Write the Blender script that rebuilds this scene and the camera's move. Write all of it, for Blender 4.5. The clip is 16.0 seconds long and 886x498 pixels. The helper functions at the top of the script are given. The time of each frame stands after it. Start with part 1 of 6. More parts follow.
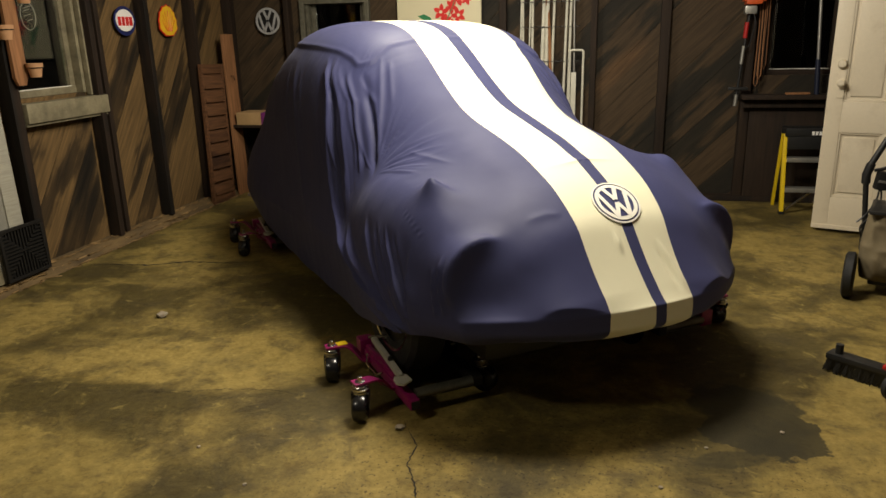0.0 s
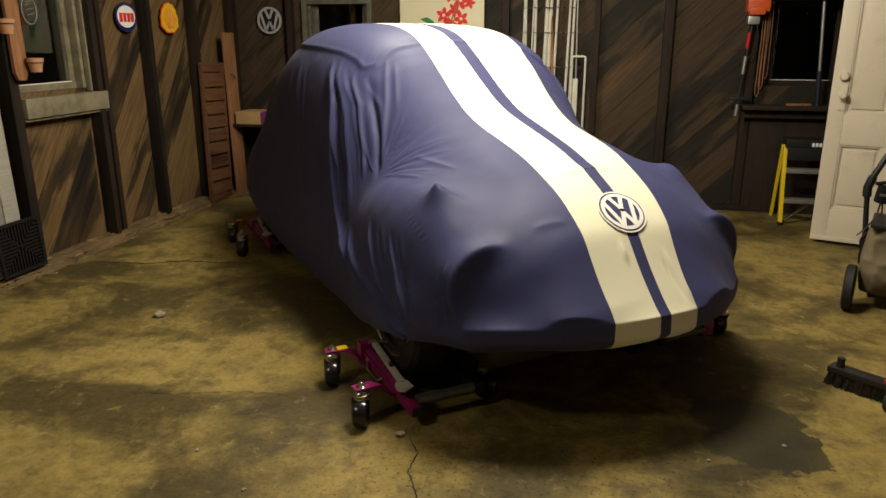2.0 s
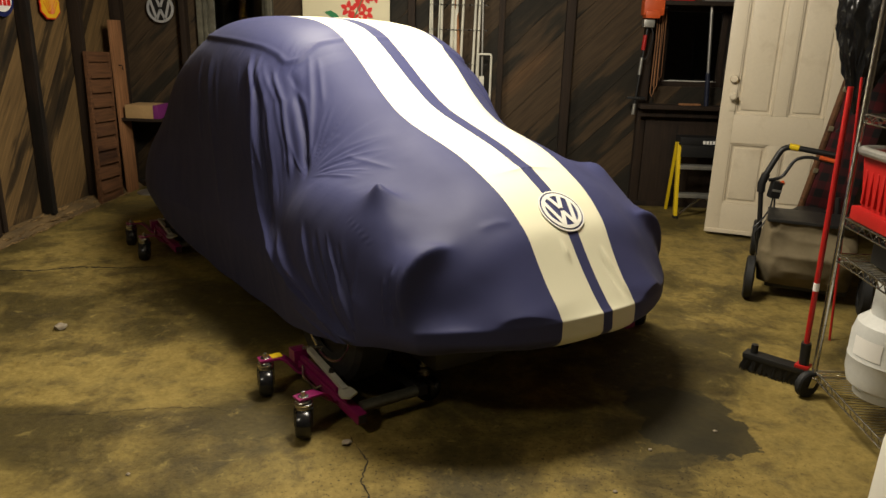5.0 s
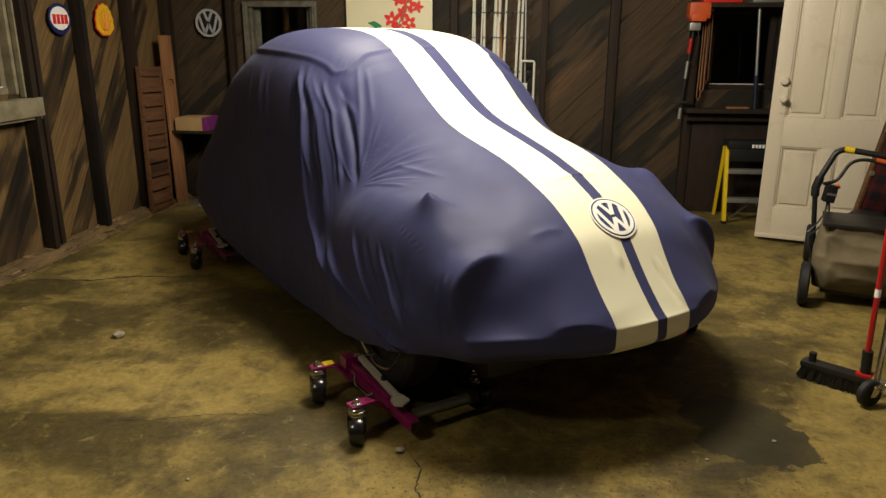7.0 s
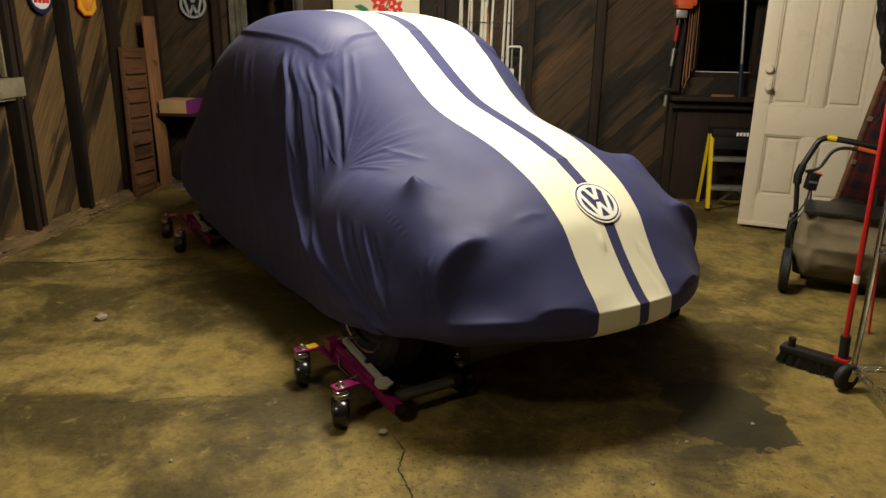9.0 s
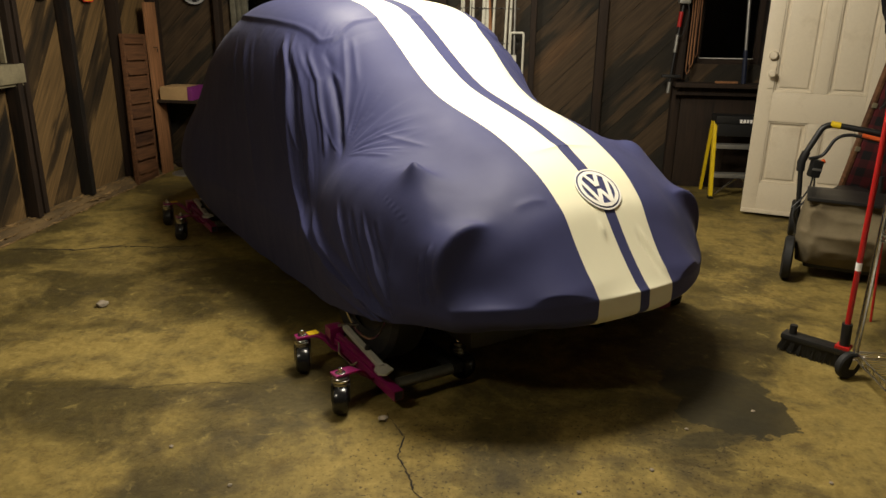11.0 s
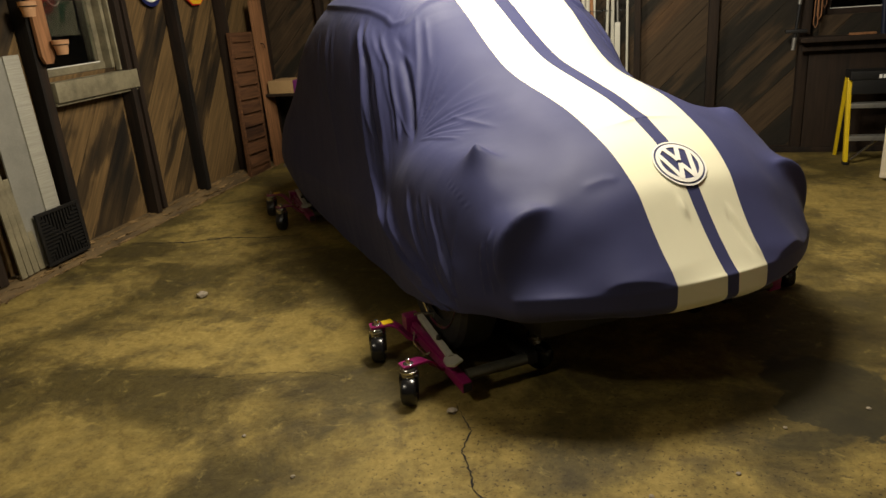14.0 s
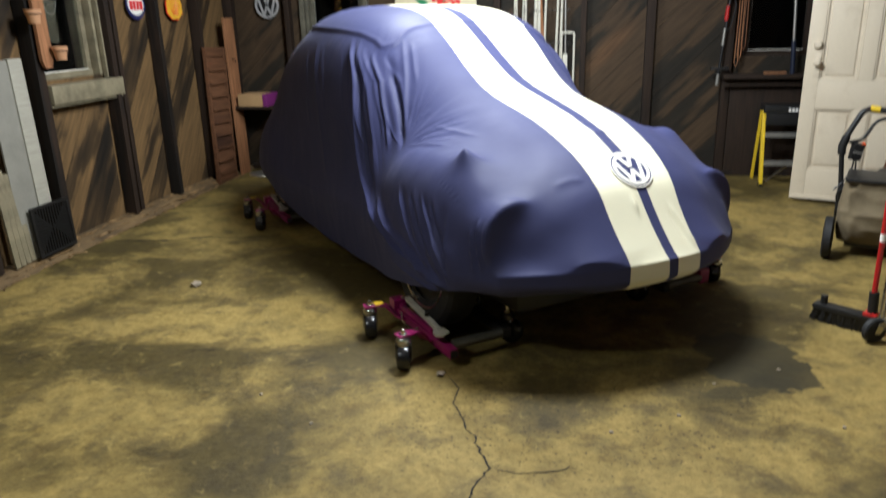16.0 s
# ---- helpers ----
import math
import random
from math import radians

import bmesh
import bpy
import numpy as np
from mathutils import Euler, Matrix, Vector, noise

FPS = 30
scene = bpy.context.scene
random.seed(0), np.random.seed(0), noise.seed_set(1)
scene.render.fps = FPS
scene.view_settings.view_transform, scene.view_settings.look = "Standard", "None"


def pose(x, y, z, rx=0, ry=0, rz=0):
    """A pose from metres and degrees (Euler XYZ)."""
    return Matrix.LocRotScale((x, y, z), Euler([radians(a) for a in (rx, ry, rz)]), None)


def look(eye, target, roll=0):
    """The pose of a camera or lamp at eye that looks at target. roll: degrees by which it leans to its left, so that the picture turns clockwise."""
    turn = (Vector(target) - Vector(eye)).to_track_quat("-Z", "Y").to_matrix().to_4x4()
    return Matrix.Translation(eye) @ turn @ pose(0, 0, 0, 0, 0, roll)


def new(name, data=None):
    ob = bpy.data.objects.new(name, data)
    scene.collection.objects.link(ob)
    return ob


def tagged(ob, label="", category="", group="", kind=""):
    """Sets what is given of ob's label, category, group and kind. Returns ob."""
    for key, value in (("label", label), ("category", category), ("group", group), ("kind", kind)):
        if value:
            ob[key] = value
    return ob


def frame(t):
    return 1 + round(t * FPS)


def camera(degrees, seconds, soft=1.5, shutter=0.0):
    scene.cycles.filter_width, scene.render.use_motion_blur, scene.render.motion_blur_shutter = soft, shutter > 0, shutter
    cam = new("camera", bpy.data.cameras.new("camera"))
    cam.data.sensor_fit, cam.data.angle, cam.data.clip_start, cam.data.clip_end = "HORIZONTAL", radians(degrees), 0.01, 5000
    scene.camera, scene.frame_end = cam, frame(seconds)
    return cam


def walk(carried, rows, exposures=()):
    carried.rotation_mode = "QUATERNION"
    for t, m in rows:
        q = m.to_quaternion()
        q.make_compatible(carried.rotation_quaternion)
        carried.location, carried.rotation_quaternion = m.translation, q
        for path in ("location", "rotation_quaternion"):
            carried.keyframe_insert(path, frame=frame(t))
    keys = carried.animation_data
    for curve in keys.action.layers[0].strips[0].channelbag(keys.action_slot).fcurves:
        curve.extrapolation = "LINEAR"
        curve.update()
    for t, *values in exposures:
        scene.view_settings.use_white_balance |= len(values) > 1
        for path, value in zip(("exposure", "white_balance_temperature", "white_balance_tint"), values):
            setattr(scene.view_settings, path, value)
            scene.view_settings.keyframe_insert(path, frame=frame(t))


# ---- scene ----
cam = camera(63.1, 16.0, shutter=0.5)
PATH = [
    (0, (0.253, 0.226, 1.433), (-0.195, 2.089, 0.86), -1.4),
    (0.5, (0.269, 0.229, 1.434), (-0.16, 2.093, 0.848), -2.4),
    (1, (0.257, 0.234, 1.436), (-0.131, 2.103, 0.839), -2.5),
    (1.5, (0.247, 0.241, 1.442), (-0.164, 2.108, 0.855), -1.7),
    (2, (0.207, 0.237, 1.443), (-0.223, 2.106, 0.875), -0.1),
    (2.5, (0.14, 0.238, 1.452), (-0.283, 2.1, 0.857), 1.7),
    (3, (0.064, 0.253, 1.462), (-0.223, 2.147, 0.886), -0.5),
    (5.3, (-0.041, 0.253, 1.455), (-0.15, 2.164, 0.875), 1.6),
    (5.5, (-0.059, 0.25, 1.456), (-0.187, 2.16, 0.876), 1.2),
    (6, (-0.077, 0.247, 1.457), (-0.306, 2.153, 0.897), 0.9),
    (6.5, (-0.069, 0.246, 1.456), (-0.275, 2.157, 0.904), 0.7),
    (7, (-0.067, 0.244, 1.458), (-0.287, 2.151, 0.896), 0.2),
    (7.5, (-0.055, 0.244, 1.461), (-0.249, 2.156, 0.907), -0.1),
    (8, (-0.049, 0.248, 1.458), (-0.184, 2.163, 0.899), -0.3),
    (8.5, (-0.058, 0.237, 1.451), (-0.246, 2.143, 0.876), -0.1),
    (9, (-0.059, 0.236, 1.447), (-0.24, 2.136, 0.851), 0.9),
    (9.5, (-0.058, 0.239, 1.445), (-0.231, 2.133, 0.828), 0.9),
    (9.7, (-0.064, 0.24, 1.439), (-0.238, 2.134, 0.82), 1.2),
    (11.8, (0.003, 0.253, 1.445), (-0.224, 2.138, 0.815), -0.3),
    (12, (0.028, 0.273, 1.456), (-0.232, 2.157, 0.837), -1.3),
    (12.5, (0.114, 0.319, 1.457), (-0.189, 2.196, 0.835), -3.9),
    (13, (0.195, 0.364, 1.428), (-0.187, 2.207, 0.75), -4.4),
    (13.5, (0.203, 0.395, 1.423), (-0.116, 2.247, 0.739), -3.5),
    (14, (0.173, 0.399, 1.423), (-0.373, 2.202, 0.752), -4.4),
    (14.5, (0.175, 0.402, 1.42), (-0.365, 2.202, 0.735), -4.7),
    (15, (0.109, 0.332, 1.389), (-0.543, 2.088, 0.688), -4.7),
    (15.5, (0.043, 0.056, 1.394), (-0.341, 1.87, 0.642), -3.6),
    (16, (0.056, -0.131, 1.443), (-0.308, 1.736, 0.827), -1.5),
]
EXPOSURES = [(0.0, 0.0, 6500, 10), (14.9, 0.0, 6500, 10), (15.5, 0.30, 6500, 10), (15.7, 0.38, 6200, 10), (16.0, 0.62, 5200, 10)]
walk(cam, [(t, look(eye, target, roll)) for t, eye, target, roll in PATH], EXPOSURES)

# ---- night: a dim sky outside, three bulbs under the ceiling ----
world = bpy.data.worlds.new("night")
scene.world = world
world.use_nodes = True
world.node_tree.nodes["Background"].inputs[0].default_value = (0.010, 0.013, 0.020, 1)
world.node_tree.nodes["Background"].inputs[1].default_value = 0.25


def bulb(name, at, power, color, size):
    """A bare lamp under the ceiling."""
    data = bpy.data.lights.new(name, "POINT")
    data.energy, data.color, data.shadow_soft_size = power, color, size
    ob = new(name, data)
    ob.location = at
    return ob


def shaded_bulb(name, at, power, color, size, cone):
    """A lamp under the ceiling in a wide shade, shining down."""
    data = bpy.data.lights.new(name, "SPOT")
    data.energy, data.color, data.shadow_soft_size = power, color, size
    data.spot_size, data.spot_blend = radians(cone), 1.0
    ob = new(name, data)
    ob.location = at
    return ob


shaded_bulb("bulb_over_roof", (-1.0, 4.75, 2.72), 200, (1.0, 0.91, 0.74), 0.22, 165)
bulb("bulb_over_hood", (-0.10, 3.27, 2.68), 295, (1.0, 0.92, 0.77), 0.32)
shaded_bulb("bulb_behind", (-1.9, 0.7, 2.70), 105, (1.0, 0.90, 0.70), 0.15, 165)

# ---- materials ----
def material(name, base, rough=0.6, metal=0.0, vary=0.25, scale=6.0, fine=90.0, bump=0.15, second=None, spec=0.5, sheen=0.0, coat=0.0, stretch=(1, 1, 1), edges=(0.35, 0.7)):
    """A surface with stains at one scale and grain at another; second: the colour of its stains."""
    mat = bpy.data.materials.new(name)
    mat.use_nodes = True
    nt = mat.node_tree
    bsdf = nt.nodes["Principled BSDF"]
    co = nt.nodes.new("ShaderNodeTexCoord")
    mp = nt.nodes.new("ShaderNodeMapping")
    mp.inputs["Scale"].default_value = stretch
    nt.links.new(co.outputs["Object"], mp.inputs["Vector"])
    big = nt.nodes.new("ShaderNodeTexNoise")
    big.inputs["Scale"].default_value, big.inputs["Detail"].default_value, big.inputs["Roughness"].default_value = scale, 6, 0.62
    small = nt.nodes.new("ShaderNodeTexNoise")
    small.inputs["Scale"].default_value, small.inputs["Detail"].default_value = fine, 3
    for n in (big, small):
        nt.links.new(mp.outputs[0], n.inputs["Vector"])
    ramp = nt.nodes.new("ShaderNodeMapRange")
    ramp.inputs[1].default_value, ramp.inputs[2].default_value = edges
    nt.links.new(big.outputs["Fac"], ramp.inputs[0])
    other = second or tuple(c * (1 - vary) for c in base)
    mix = nt.nodes.new("ShaderNodeMix")
    mix.data_type = "RGBA"
    mix.inputs[6].default_value, mix.inputs[7].default_value = (*base, 1), (*other, 1)
    nt.links.new(ramp.outputs[0], mix.inputs[0])
    grain = nt.nodes.new("ShaderNodeMapRange")
    grain.inputs[3].default_value, grain.inputs[4].default_value = 1 - vary * 0.6, 1 + vary * 0.5
    nt.links.new(small.outputs["Fac"], grain.inputs[0])
    mul = nt.nodes.new("ShaderNodeMix")
    mul.data_type, mul.blend_type = "RGBA", "MULTIPLY"
    mul.inputs[0].default_value = 1
    nt.links.new(mix.outputs[2], mul.inputs[6])
    nt.links.new(grain.outputs[0], mul.inputs[7])
    nt.links.new(mul.outputs[2], bsdf.inputs["Base Color"])
    rr = nt.nodes.new("ShaderNodeMapRange")
    rr.inputs[3].default_value, rr.inputs[4].default_value = max(0.03, rough - 0.12), min(1, rough + 0.12)
    nt.links.new(big.outputs["Fac"], rr.inputs[0])
    nt.links.new(rr.outputs[0], bsdf.inputs["Roughness"])
    bsdf.inputs["Metallic"].default_value = metal
    bsdf.inputs["Specular IOR Level"].default_value = spec
    bsdf.inputs["Sheen Weight"].default_value = sheen
    bsdf.inputs["Coat Weight"].default_value = coat
    if bump:
        bp = nt.nodes.new("ShaderNodeBump")
        bp.inputs["Strength"].default_value, bp.inputs["Distance"].default_value = bump, 0.004
        nt.links.new(small.outputs["Fac"], bp.inputs["Height"])
        nt.links.new(bp.outputs[0], bsdf.inputs["Normal"])
    return mat


def board_material(name, tones, along="Z", rough=0.75, spread=1.0, stain=None):
    """Weathered wood: long grain, knots' smudges, and each board in its own tone."""
    mat = bpy.data.materials.new(name)
    mat.use_nodes = True
    nt = mat.node_tree
    bsdf = nt.nodes["Principled BSDF"]
    co, info = nt.nodes.new("ShaderNodeTexCoord"), nt.nodes.new("ShaderNodeObjectInfo")
    mp = nt.nodes.new("ShaderNodeMapping")
    mp.inputs["Scale"].default_value = {"X": (0.06, 1, 1), "Y": (1, 0.06, 1), "Z": (1, 1, 0.06)}[along]
    shift = nt.nodes.new("ShaderNodeVectorMath")
    shift.operation = "ADD"
    far = nt.nodes.new("ShaderNodeVectorMath")
    far.operation = "SCALE"
    far.inputs["Scale"].default_value = 37.0
    nt.links.new(info.outputs["Random"], far.inputs[0])
    nt.links.new(co.outputs["Object"], shift.inputs[0])
    nt.links.new(far.outputs[0], shift.inputs[1])
    nt.links.new(shift.outputs[0], mp.inputs["Vector"])
    mp2 = nt.nodes.new("ShaderNodeMapping")
    mp2.inputs["Scale"].default_value = {"X": (0.28, 1, 1), "Y": (1, 0.28, 1), "Z": (1, 1, 0.28)}[along]
    nt.links.new(shift.outputs[0], mp2.inputs["Vector"])
    grain, smear, blot = (nt.nodes.new("ShaderNodeTexNoise") for _ in range(3))
    for n, s, d in ((grain, 58, 5), (smear, 13, 6), (blot, 6.0, 8)):
        n.inputs["Scale"].default_value, n.inputs["Detail"].default_value = s, d
        nt.links.new((mp2 if n is blot else mp).outputs[0], n.inputs["Vector"])
    add = nt.nodes.new("ShaderNodeMath")
    add.operation = "MULTIPLY_ADD"
    add.inputs[1].default_value, add.inputs[2].default_value = 0.62 * spread, -0.25
    nt.links.new(info.outputs["Random"], add.inputs[0])
    sm = nt.nodes.new("ShaderNodeMath")
    sm.operation = "MULTIPLY_ADD"
    sm.inputs[1].default_value = 0.75
    nt.links.new(smear.outputs["Fac"], sm.inputs[0])
    nt.links.new(add.outputs[0], sm.inputs[2])
    bl = nt.nodes.new("ShaderNodeMath")
    bl.operation = "MULTIPLY_ADD"
    bl.inputs[1].default_value = 1.25
    nt.links.new(blot.outputs["Fac"], bl.inputs[0])
    nt.links.new(sm.outputs[0], bl.inputs[2])
    ramp = nt.nodes.new("ShaderNodeValToRGB")
    nt.links.new(bl.outputs[0], ramp.inputs[0])
    els = ramp.color_ramp.elements
    while len(els) < len(tones):
        els.new(0.5)
    for n, (el, tone) in enumerate(zip(els, tones)):
        el.position, el.color = 0.48 + 0.62 * spread * n / (len(tones) - 1), (*tone, 1)
    mul = nt.nodes.new("ShaderNodeMix")
    mul.data_type, mul.blend_type = "RGBA", "MULTIPLY"
    mul.inputs[0].default_value = 0.55
    gr = nt.nodes.new("ShaderNodeMapRange")
    gr.inputs[1].default_value, gr.inputs[2].default_value, gr.inputs[3].default_value, gr.inputs[4].default_value = 0.3, 0.7, 0.25, 1.3
    nt.links.new(grain.outputs["Fac"], gr.inputs[0])
    tone = ramp.outputs[0]
    if stain:
        # a worn warm patch: middle, half sizes, colour
        (sx, sy), (rx, ry), warm = stain
        at = nt.nodes.new("ShaderNodeMapping")
        at.vector_type = "TEXTURE"
        at.inputs["Location"].default_value, at.inputs["Scale"].default_value = (sx, sy, 0.02), (rx, ry, 1)
        far_off, torn, soft, warmed = (nt.nodes.new(k) for k in ("ShaderNodeVectorMath", "ShaderNodeMath", "ShaderNodeMapRange", "ShaderNodeMix"))
        far_off.operation, torn.operation, warmed.data_type = "LENGTH", "ADD", "RGBA"
        nt.links.new(co.outputs["Object"], at.inputs["Vector"])
        nt.links.new(at.outputs[0], far_off.inputs[0])
        nt.links.new(far_off.outputs["Value"], torn.inputs[0])
        nt.links.new(smear.outputs["Fac"], torn.inputs[1])
        soft.inputs[1].default_value, soft.inputs[2].default_value, soft.inputs[3].default_value, soft.inputs[4].default_value = 0.9, 1.6, 0.9, 0.0
        nt.links.new(torn.outputs[0], soft.inputs[0])
        nt.links.new(soft.outputs[0], warmed.inputs[0])
        nt.links.new(tone, warmed.inputs[6])
        warmed.inputs[7].default_value = (*warm, 1)
        tone = warmed.outputs[2]
    nt.links.new(tone, mul.inputs[6])
    nt.links.new(gr.outputs[0], mul.inputs[7])
    nt.links.new(mul.outputs[2], bsdf.inputs["Base Color"])
    bsdf.inputs["Roughness"].default_value = rough
    bsdf.inputs["Specular IOR Level"].default_value = 0.3
    bp = nt.nodes.new("ShaderNodeBump")
    bp.inputs["Strength"].default_value, bp.inputs["Distance"].default_value = 0.5, 0.004
    nt.links.new(grain.outputs["Fac"], bp.inputs["Height"])
    nt.links.new(bp.outputs[0], bsdf.inputs["Normal"])
    return mat


def glass_material(name):
    mat = bpy.data.materials.new(name)
    mat.use_nodes = True
    b = mat.node_tree.nodes["Principled BSDF"]
    b.inputs["Transmission Weight"].default_value, b.inputs["Roughness"].default_value, b.inputs["IOR"].default_value = 1, 0.03, 1.45
    b.inputs["Base Color"].default_value = (0.75, 0.8, 0.8, 1)
    return mat


BOARD_TONES = [(0.007, 0.005, 0.003), (0.018, 0.012, 0.006), (0.055, 0.034, 0.014), (0.155, 0.094, 0.036)]
M_BOARD = board_material("weathered_diagonal_board", BOARD_TONES, "X")
M_BOARD_DARK = board_material("dark_diagonal_board", [(0.011, 0.010, 0.007), (0.016, 0.013, 0.0085), (0.022, 0.017, 0.010), (0.060, 0.038, 0.019)], "X", stain=((0.976, 0.60), (0.36, 0.085), (0.10, 0.055, 0.024)))
M_STUD = board_material("dark_stud", [(0.006, 0.005, 0.003), (0.010, 0.007, 0.005), (0.024, 0.014, 0.008)], "Z")
M_FRAME = material("old_paint_frame", (0.27, 0.235, 0.145), 0.6, vary=0.35, scale=7, second=(0.11, 0.092, 0.055), fine=70, bump=0.3)
M_FRAME_DARK = material("old_dark_frame", (0.15, 0.14, 0.10), 0.6, vary=0.4, scale=7, second=(0.03, 0.026, 0.016), fine=70, bump=0.3)
M_CEDAR = board_material("cedar", [(0.07, 0.028, 0.012), (0.16, 0.07, 0.03), (0.30, 0.14, 0.06)], "Z")
M_GLASS = glass_material("window_glass")
M_NIGHT = material("night_backing", (0.006, 0.007, 0.008), 0.9, vary=0.4, bump=0)
M_NAVY = material("navy_cover_cloth", (0.042, 0.046, 0.119), 0.58, vary=0.12, scale=3, fine=900, bump=0.06, sheen=0.03, spec=0.20)
M_CREAM = material("cream_stripe_cloth", (0.73, 0.70, 0.51), 0.6, vary=0.04, scale=3, fine=900, bump=0.06, sheen=0.05, spec=0.35)
M_WHITE = material("white_patch", (0.80, 0.78, 0.70), 0.5, vary=0.05, bump=0.03)
M_BLACK = material("black_plastic", (0.012, 0.012, 0.012), 0.45, vary=0.3, bump=0.05)
M_RUBBER = material("black_rubber", (0.008, 0.008, 0.008), 0.7, vary=0.3, scale=20, bump=0.2)
M_TYRE_GLOSS = material("caster_tyre", (0.012, 0.012, 0.013), 0.22, vary=0.3, scale=20, bump=0.02)
M_CHROME = material("bright_steel", (0.62, 0.60, 0.56), 0.22, 1.0, vary=0.15, scale=15, bump=0.02)
M_PALE = material("pale_galvanised", (0.46, 0.45, 0.38), 0.45, 0.1, vary=0.2, scale=14, bump=0.05)
M_ZINC = material("grey_steel", (0.45, 0.44, 0.40), 0.45, 0.8, vary=0.3, scale=12, bump=0.05)
M_DULL = material("dull_steel", (0.13, 0.125, 0.10), 0.5, 0.7, vary=0.3, scale=12, bump=0.05)
M_DARKWOOD = board_material("dark_shutter_wood", [(0.025, 0.011, 0.006), (0.065, 0.028, 0.013), (0.13, 0.058, 0.025)], "Y")
M_MAGENTA = material("magenta_paint", (0.25, 0.009, 0.10), 0.32, vary=0.3, scale=18, bump=0.05, coat=0.3)
M_YELLOW = material("yellow_paint", (0.75, 0.52, 0.01), 0.4, vary=0.15, bump=0.03)
M_DOOR = material("cream_door_paint", (0.62, 0.545, 0.41), 0.45, vary=0.10, scale=4, second=(0.47, 0.39, 0.27), fine=60, bump=0.08, edges=(0.54, 0.80))
M_RED = material("red_plastic", (0.42, 0.014, 0.012), 0.35, vary=0.2, bump=0.03)
M_ORANGE = material("orange_plastic", (0.65, 0.10, 0.02), 0.4, vary=0.2, bump=0.03)
M_TAN = material("tan_bag_cloth", (0.150, 0.118, 0.064), 0.9, vary=0.25, scale=5, second=(0.085, 0.065, 0.034), fine=400, bump=0.25)
M_TERRA = material("terracotta", (0.50, 0.27, 0.13), 0.8, vary=0.2, scale=12, bump=0.1)
M_PVC = material("off_white_pvc", (0.62, 0.60, 0.50), 0.4, vary=0.2, scale=7, bump=0.04)
M_PANEL = material("grey_white_panel", (0.26, 0.25, 0.21), 0.55, vary=0.25, scale=5, bump=0.06)
M_TANK = material("pale_grey_paint", (0.62, 0.62, 0.58), 0.4, vary=0.15, scale=6, bump=0.05)
M_GRATE = material("black_iron", (0.018, 0.016, 0.014), 0.6, 0.5, vary=0.4, scale=15, bump=0.2)
M_YEL_SIGN = material("sign_yellow", (0.85, 0.50, 0.02), 0.4, vary=0.05, bump=0)
M_RED_SIGN = material("sign_red", (0.62, 0.02, 0.015), 0.4, vary=0.05, bump=0)
M_BLUE_SIGN = material("sign_blue", (0.012, 0.018, 0.10), 0.4, vary=0.1, bump=0)
M_WHITE_SIGN = material("sign_white", (0.85, 0.83, 0.78), 0.4, vary=0.04, bump=0)
M_SILVER_SIGN = material("sign_silver", (0.50, 0.50, 0.50), 0.35, 0.2, vary=0.15, bump=0.02)
M_CANVAS = material("cream_canvas", (0.66, 0.60, 0.40), 0.6, vary=0.06, scale=4, fine=300, bump=0.05)
M_GREEN = material("leaf_green", (0.02, 0.20, 0.07), 0.5, vary=0.2, bump=0)
M_CARD = material("cardboard", (0.42, 0.27, 0.12), 0.8, vary=0.15, scale=8, bump=0.05)
M_PURPLE = material("purple_print", (0.16, 0.02, 0.14), 0.5, vary=0.1, bump=0)
M_DEBRIS = board_material("sill_debris", [(0.07, 0.042, 0.017), (0.20, 0.125, 0.05), (0.36, 0.23, 0.10)], "X")
M_CRACK = material("crack_dirt", (0.012, 0.010, 0.007), 0.95, vary=0.4, bump=0.1)
# guessed tone, raised so the unseen ceiling bounces fill light into the room
M_CEILING = material("bounce_toned_ceiling", (0.17, 0.14, 0.10), 0.85, vary=0.2, scale=2, bump=0.1)
M_PLASTER = material("plain_wall", (0.10, 0.075, 0.045), 0.85, vary=0.4, scale=2, bump=0.2)


# ---- small mesh tools ----
def part(name, bm, mat, parent=None, label="", smooth=True):
    me = bpy.data.meshes.new(name)
    bm.normal_update()
    bm.to_mesh(me)
    bm.free()
    me.materials.append(mat)
    if smooth:
        me.shade_smooth()
        me.set_sharp_from_angle(angle=radians(35))
    ob = new(name, me)
    if parent:
        ob.parent = parent
    if label:
        tagged(ob, label)
    return ob


def thing(name, m, label, category, group="", kind=""):
    ob = new(name)
    ob.empty_display_size = 0.1
    ob.matrix_world = m
    return tagged(ob, label, category, group, kind)


def block(bm, lo, hi, bevel=0.0, m=None):
    made = bmesh.ops.create_cube(bm, size=1)["verts"]
    for v in made:
        v.co = Vector(lo[n] + (v.co[n] + 0.5) * (hi[n] - lo[n]) for n in range(3))
    if m is not None:
        bmesh.ops.transform(bm, matrix=m, verts=made)
    if bevel:
        edges = {e for v in made for e in v.link_edges}
        bmesh.ops.bevel(bm, geom=list(edges), offset=bevel, segments=2, affect="EDGES", profile=0.7)
    return bm


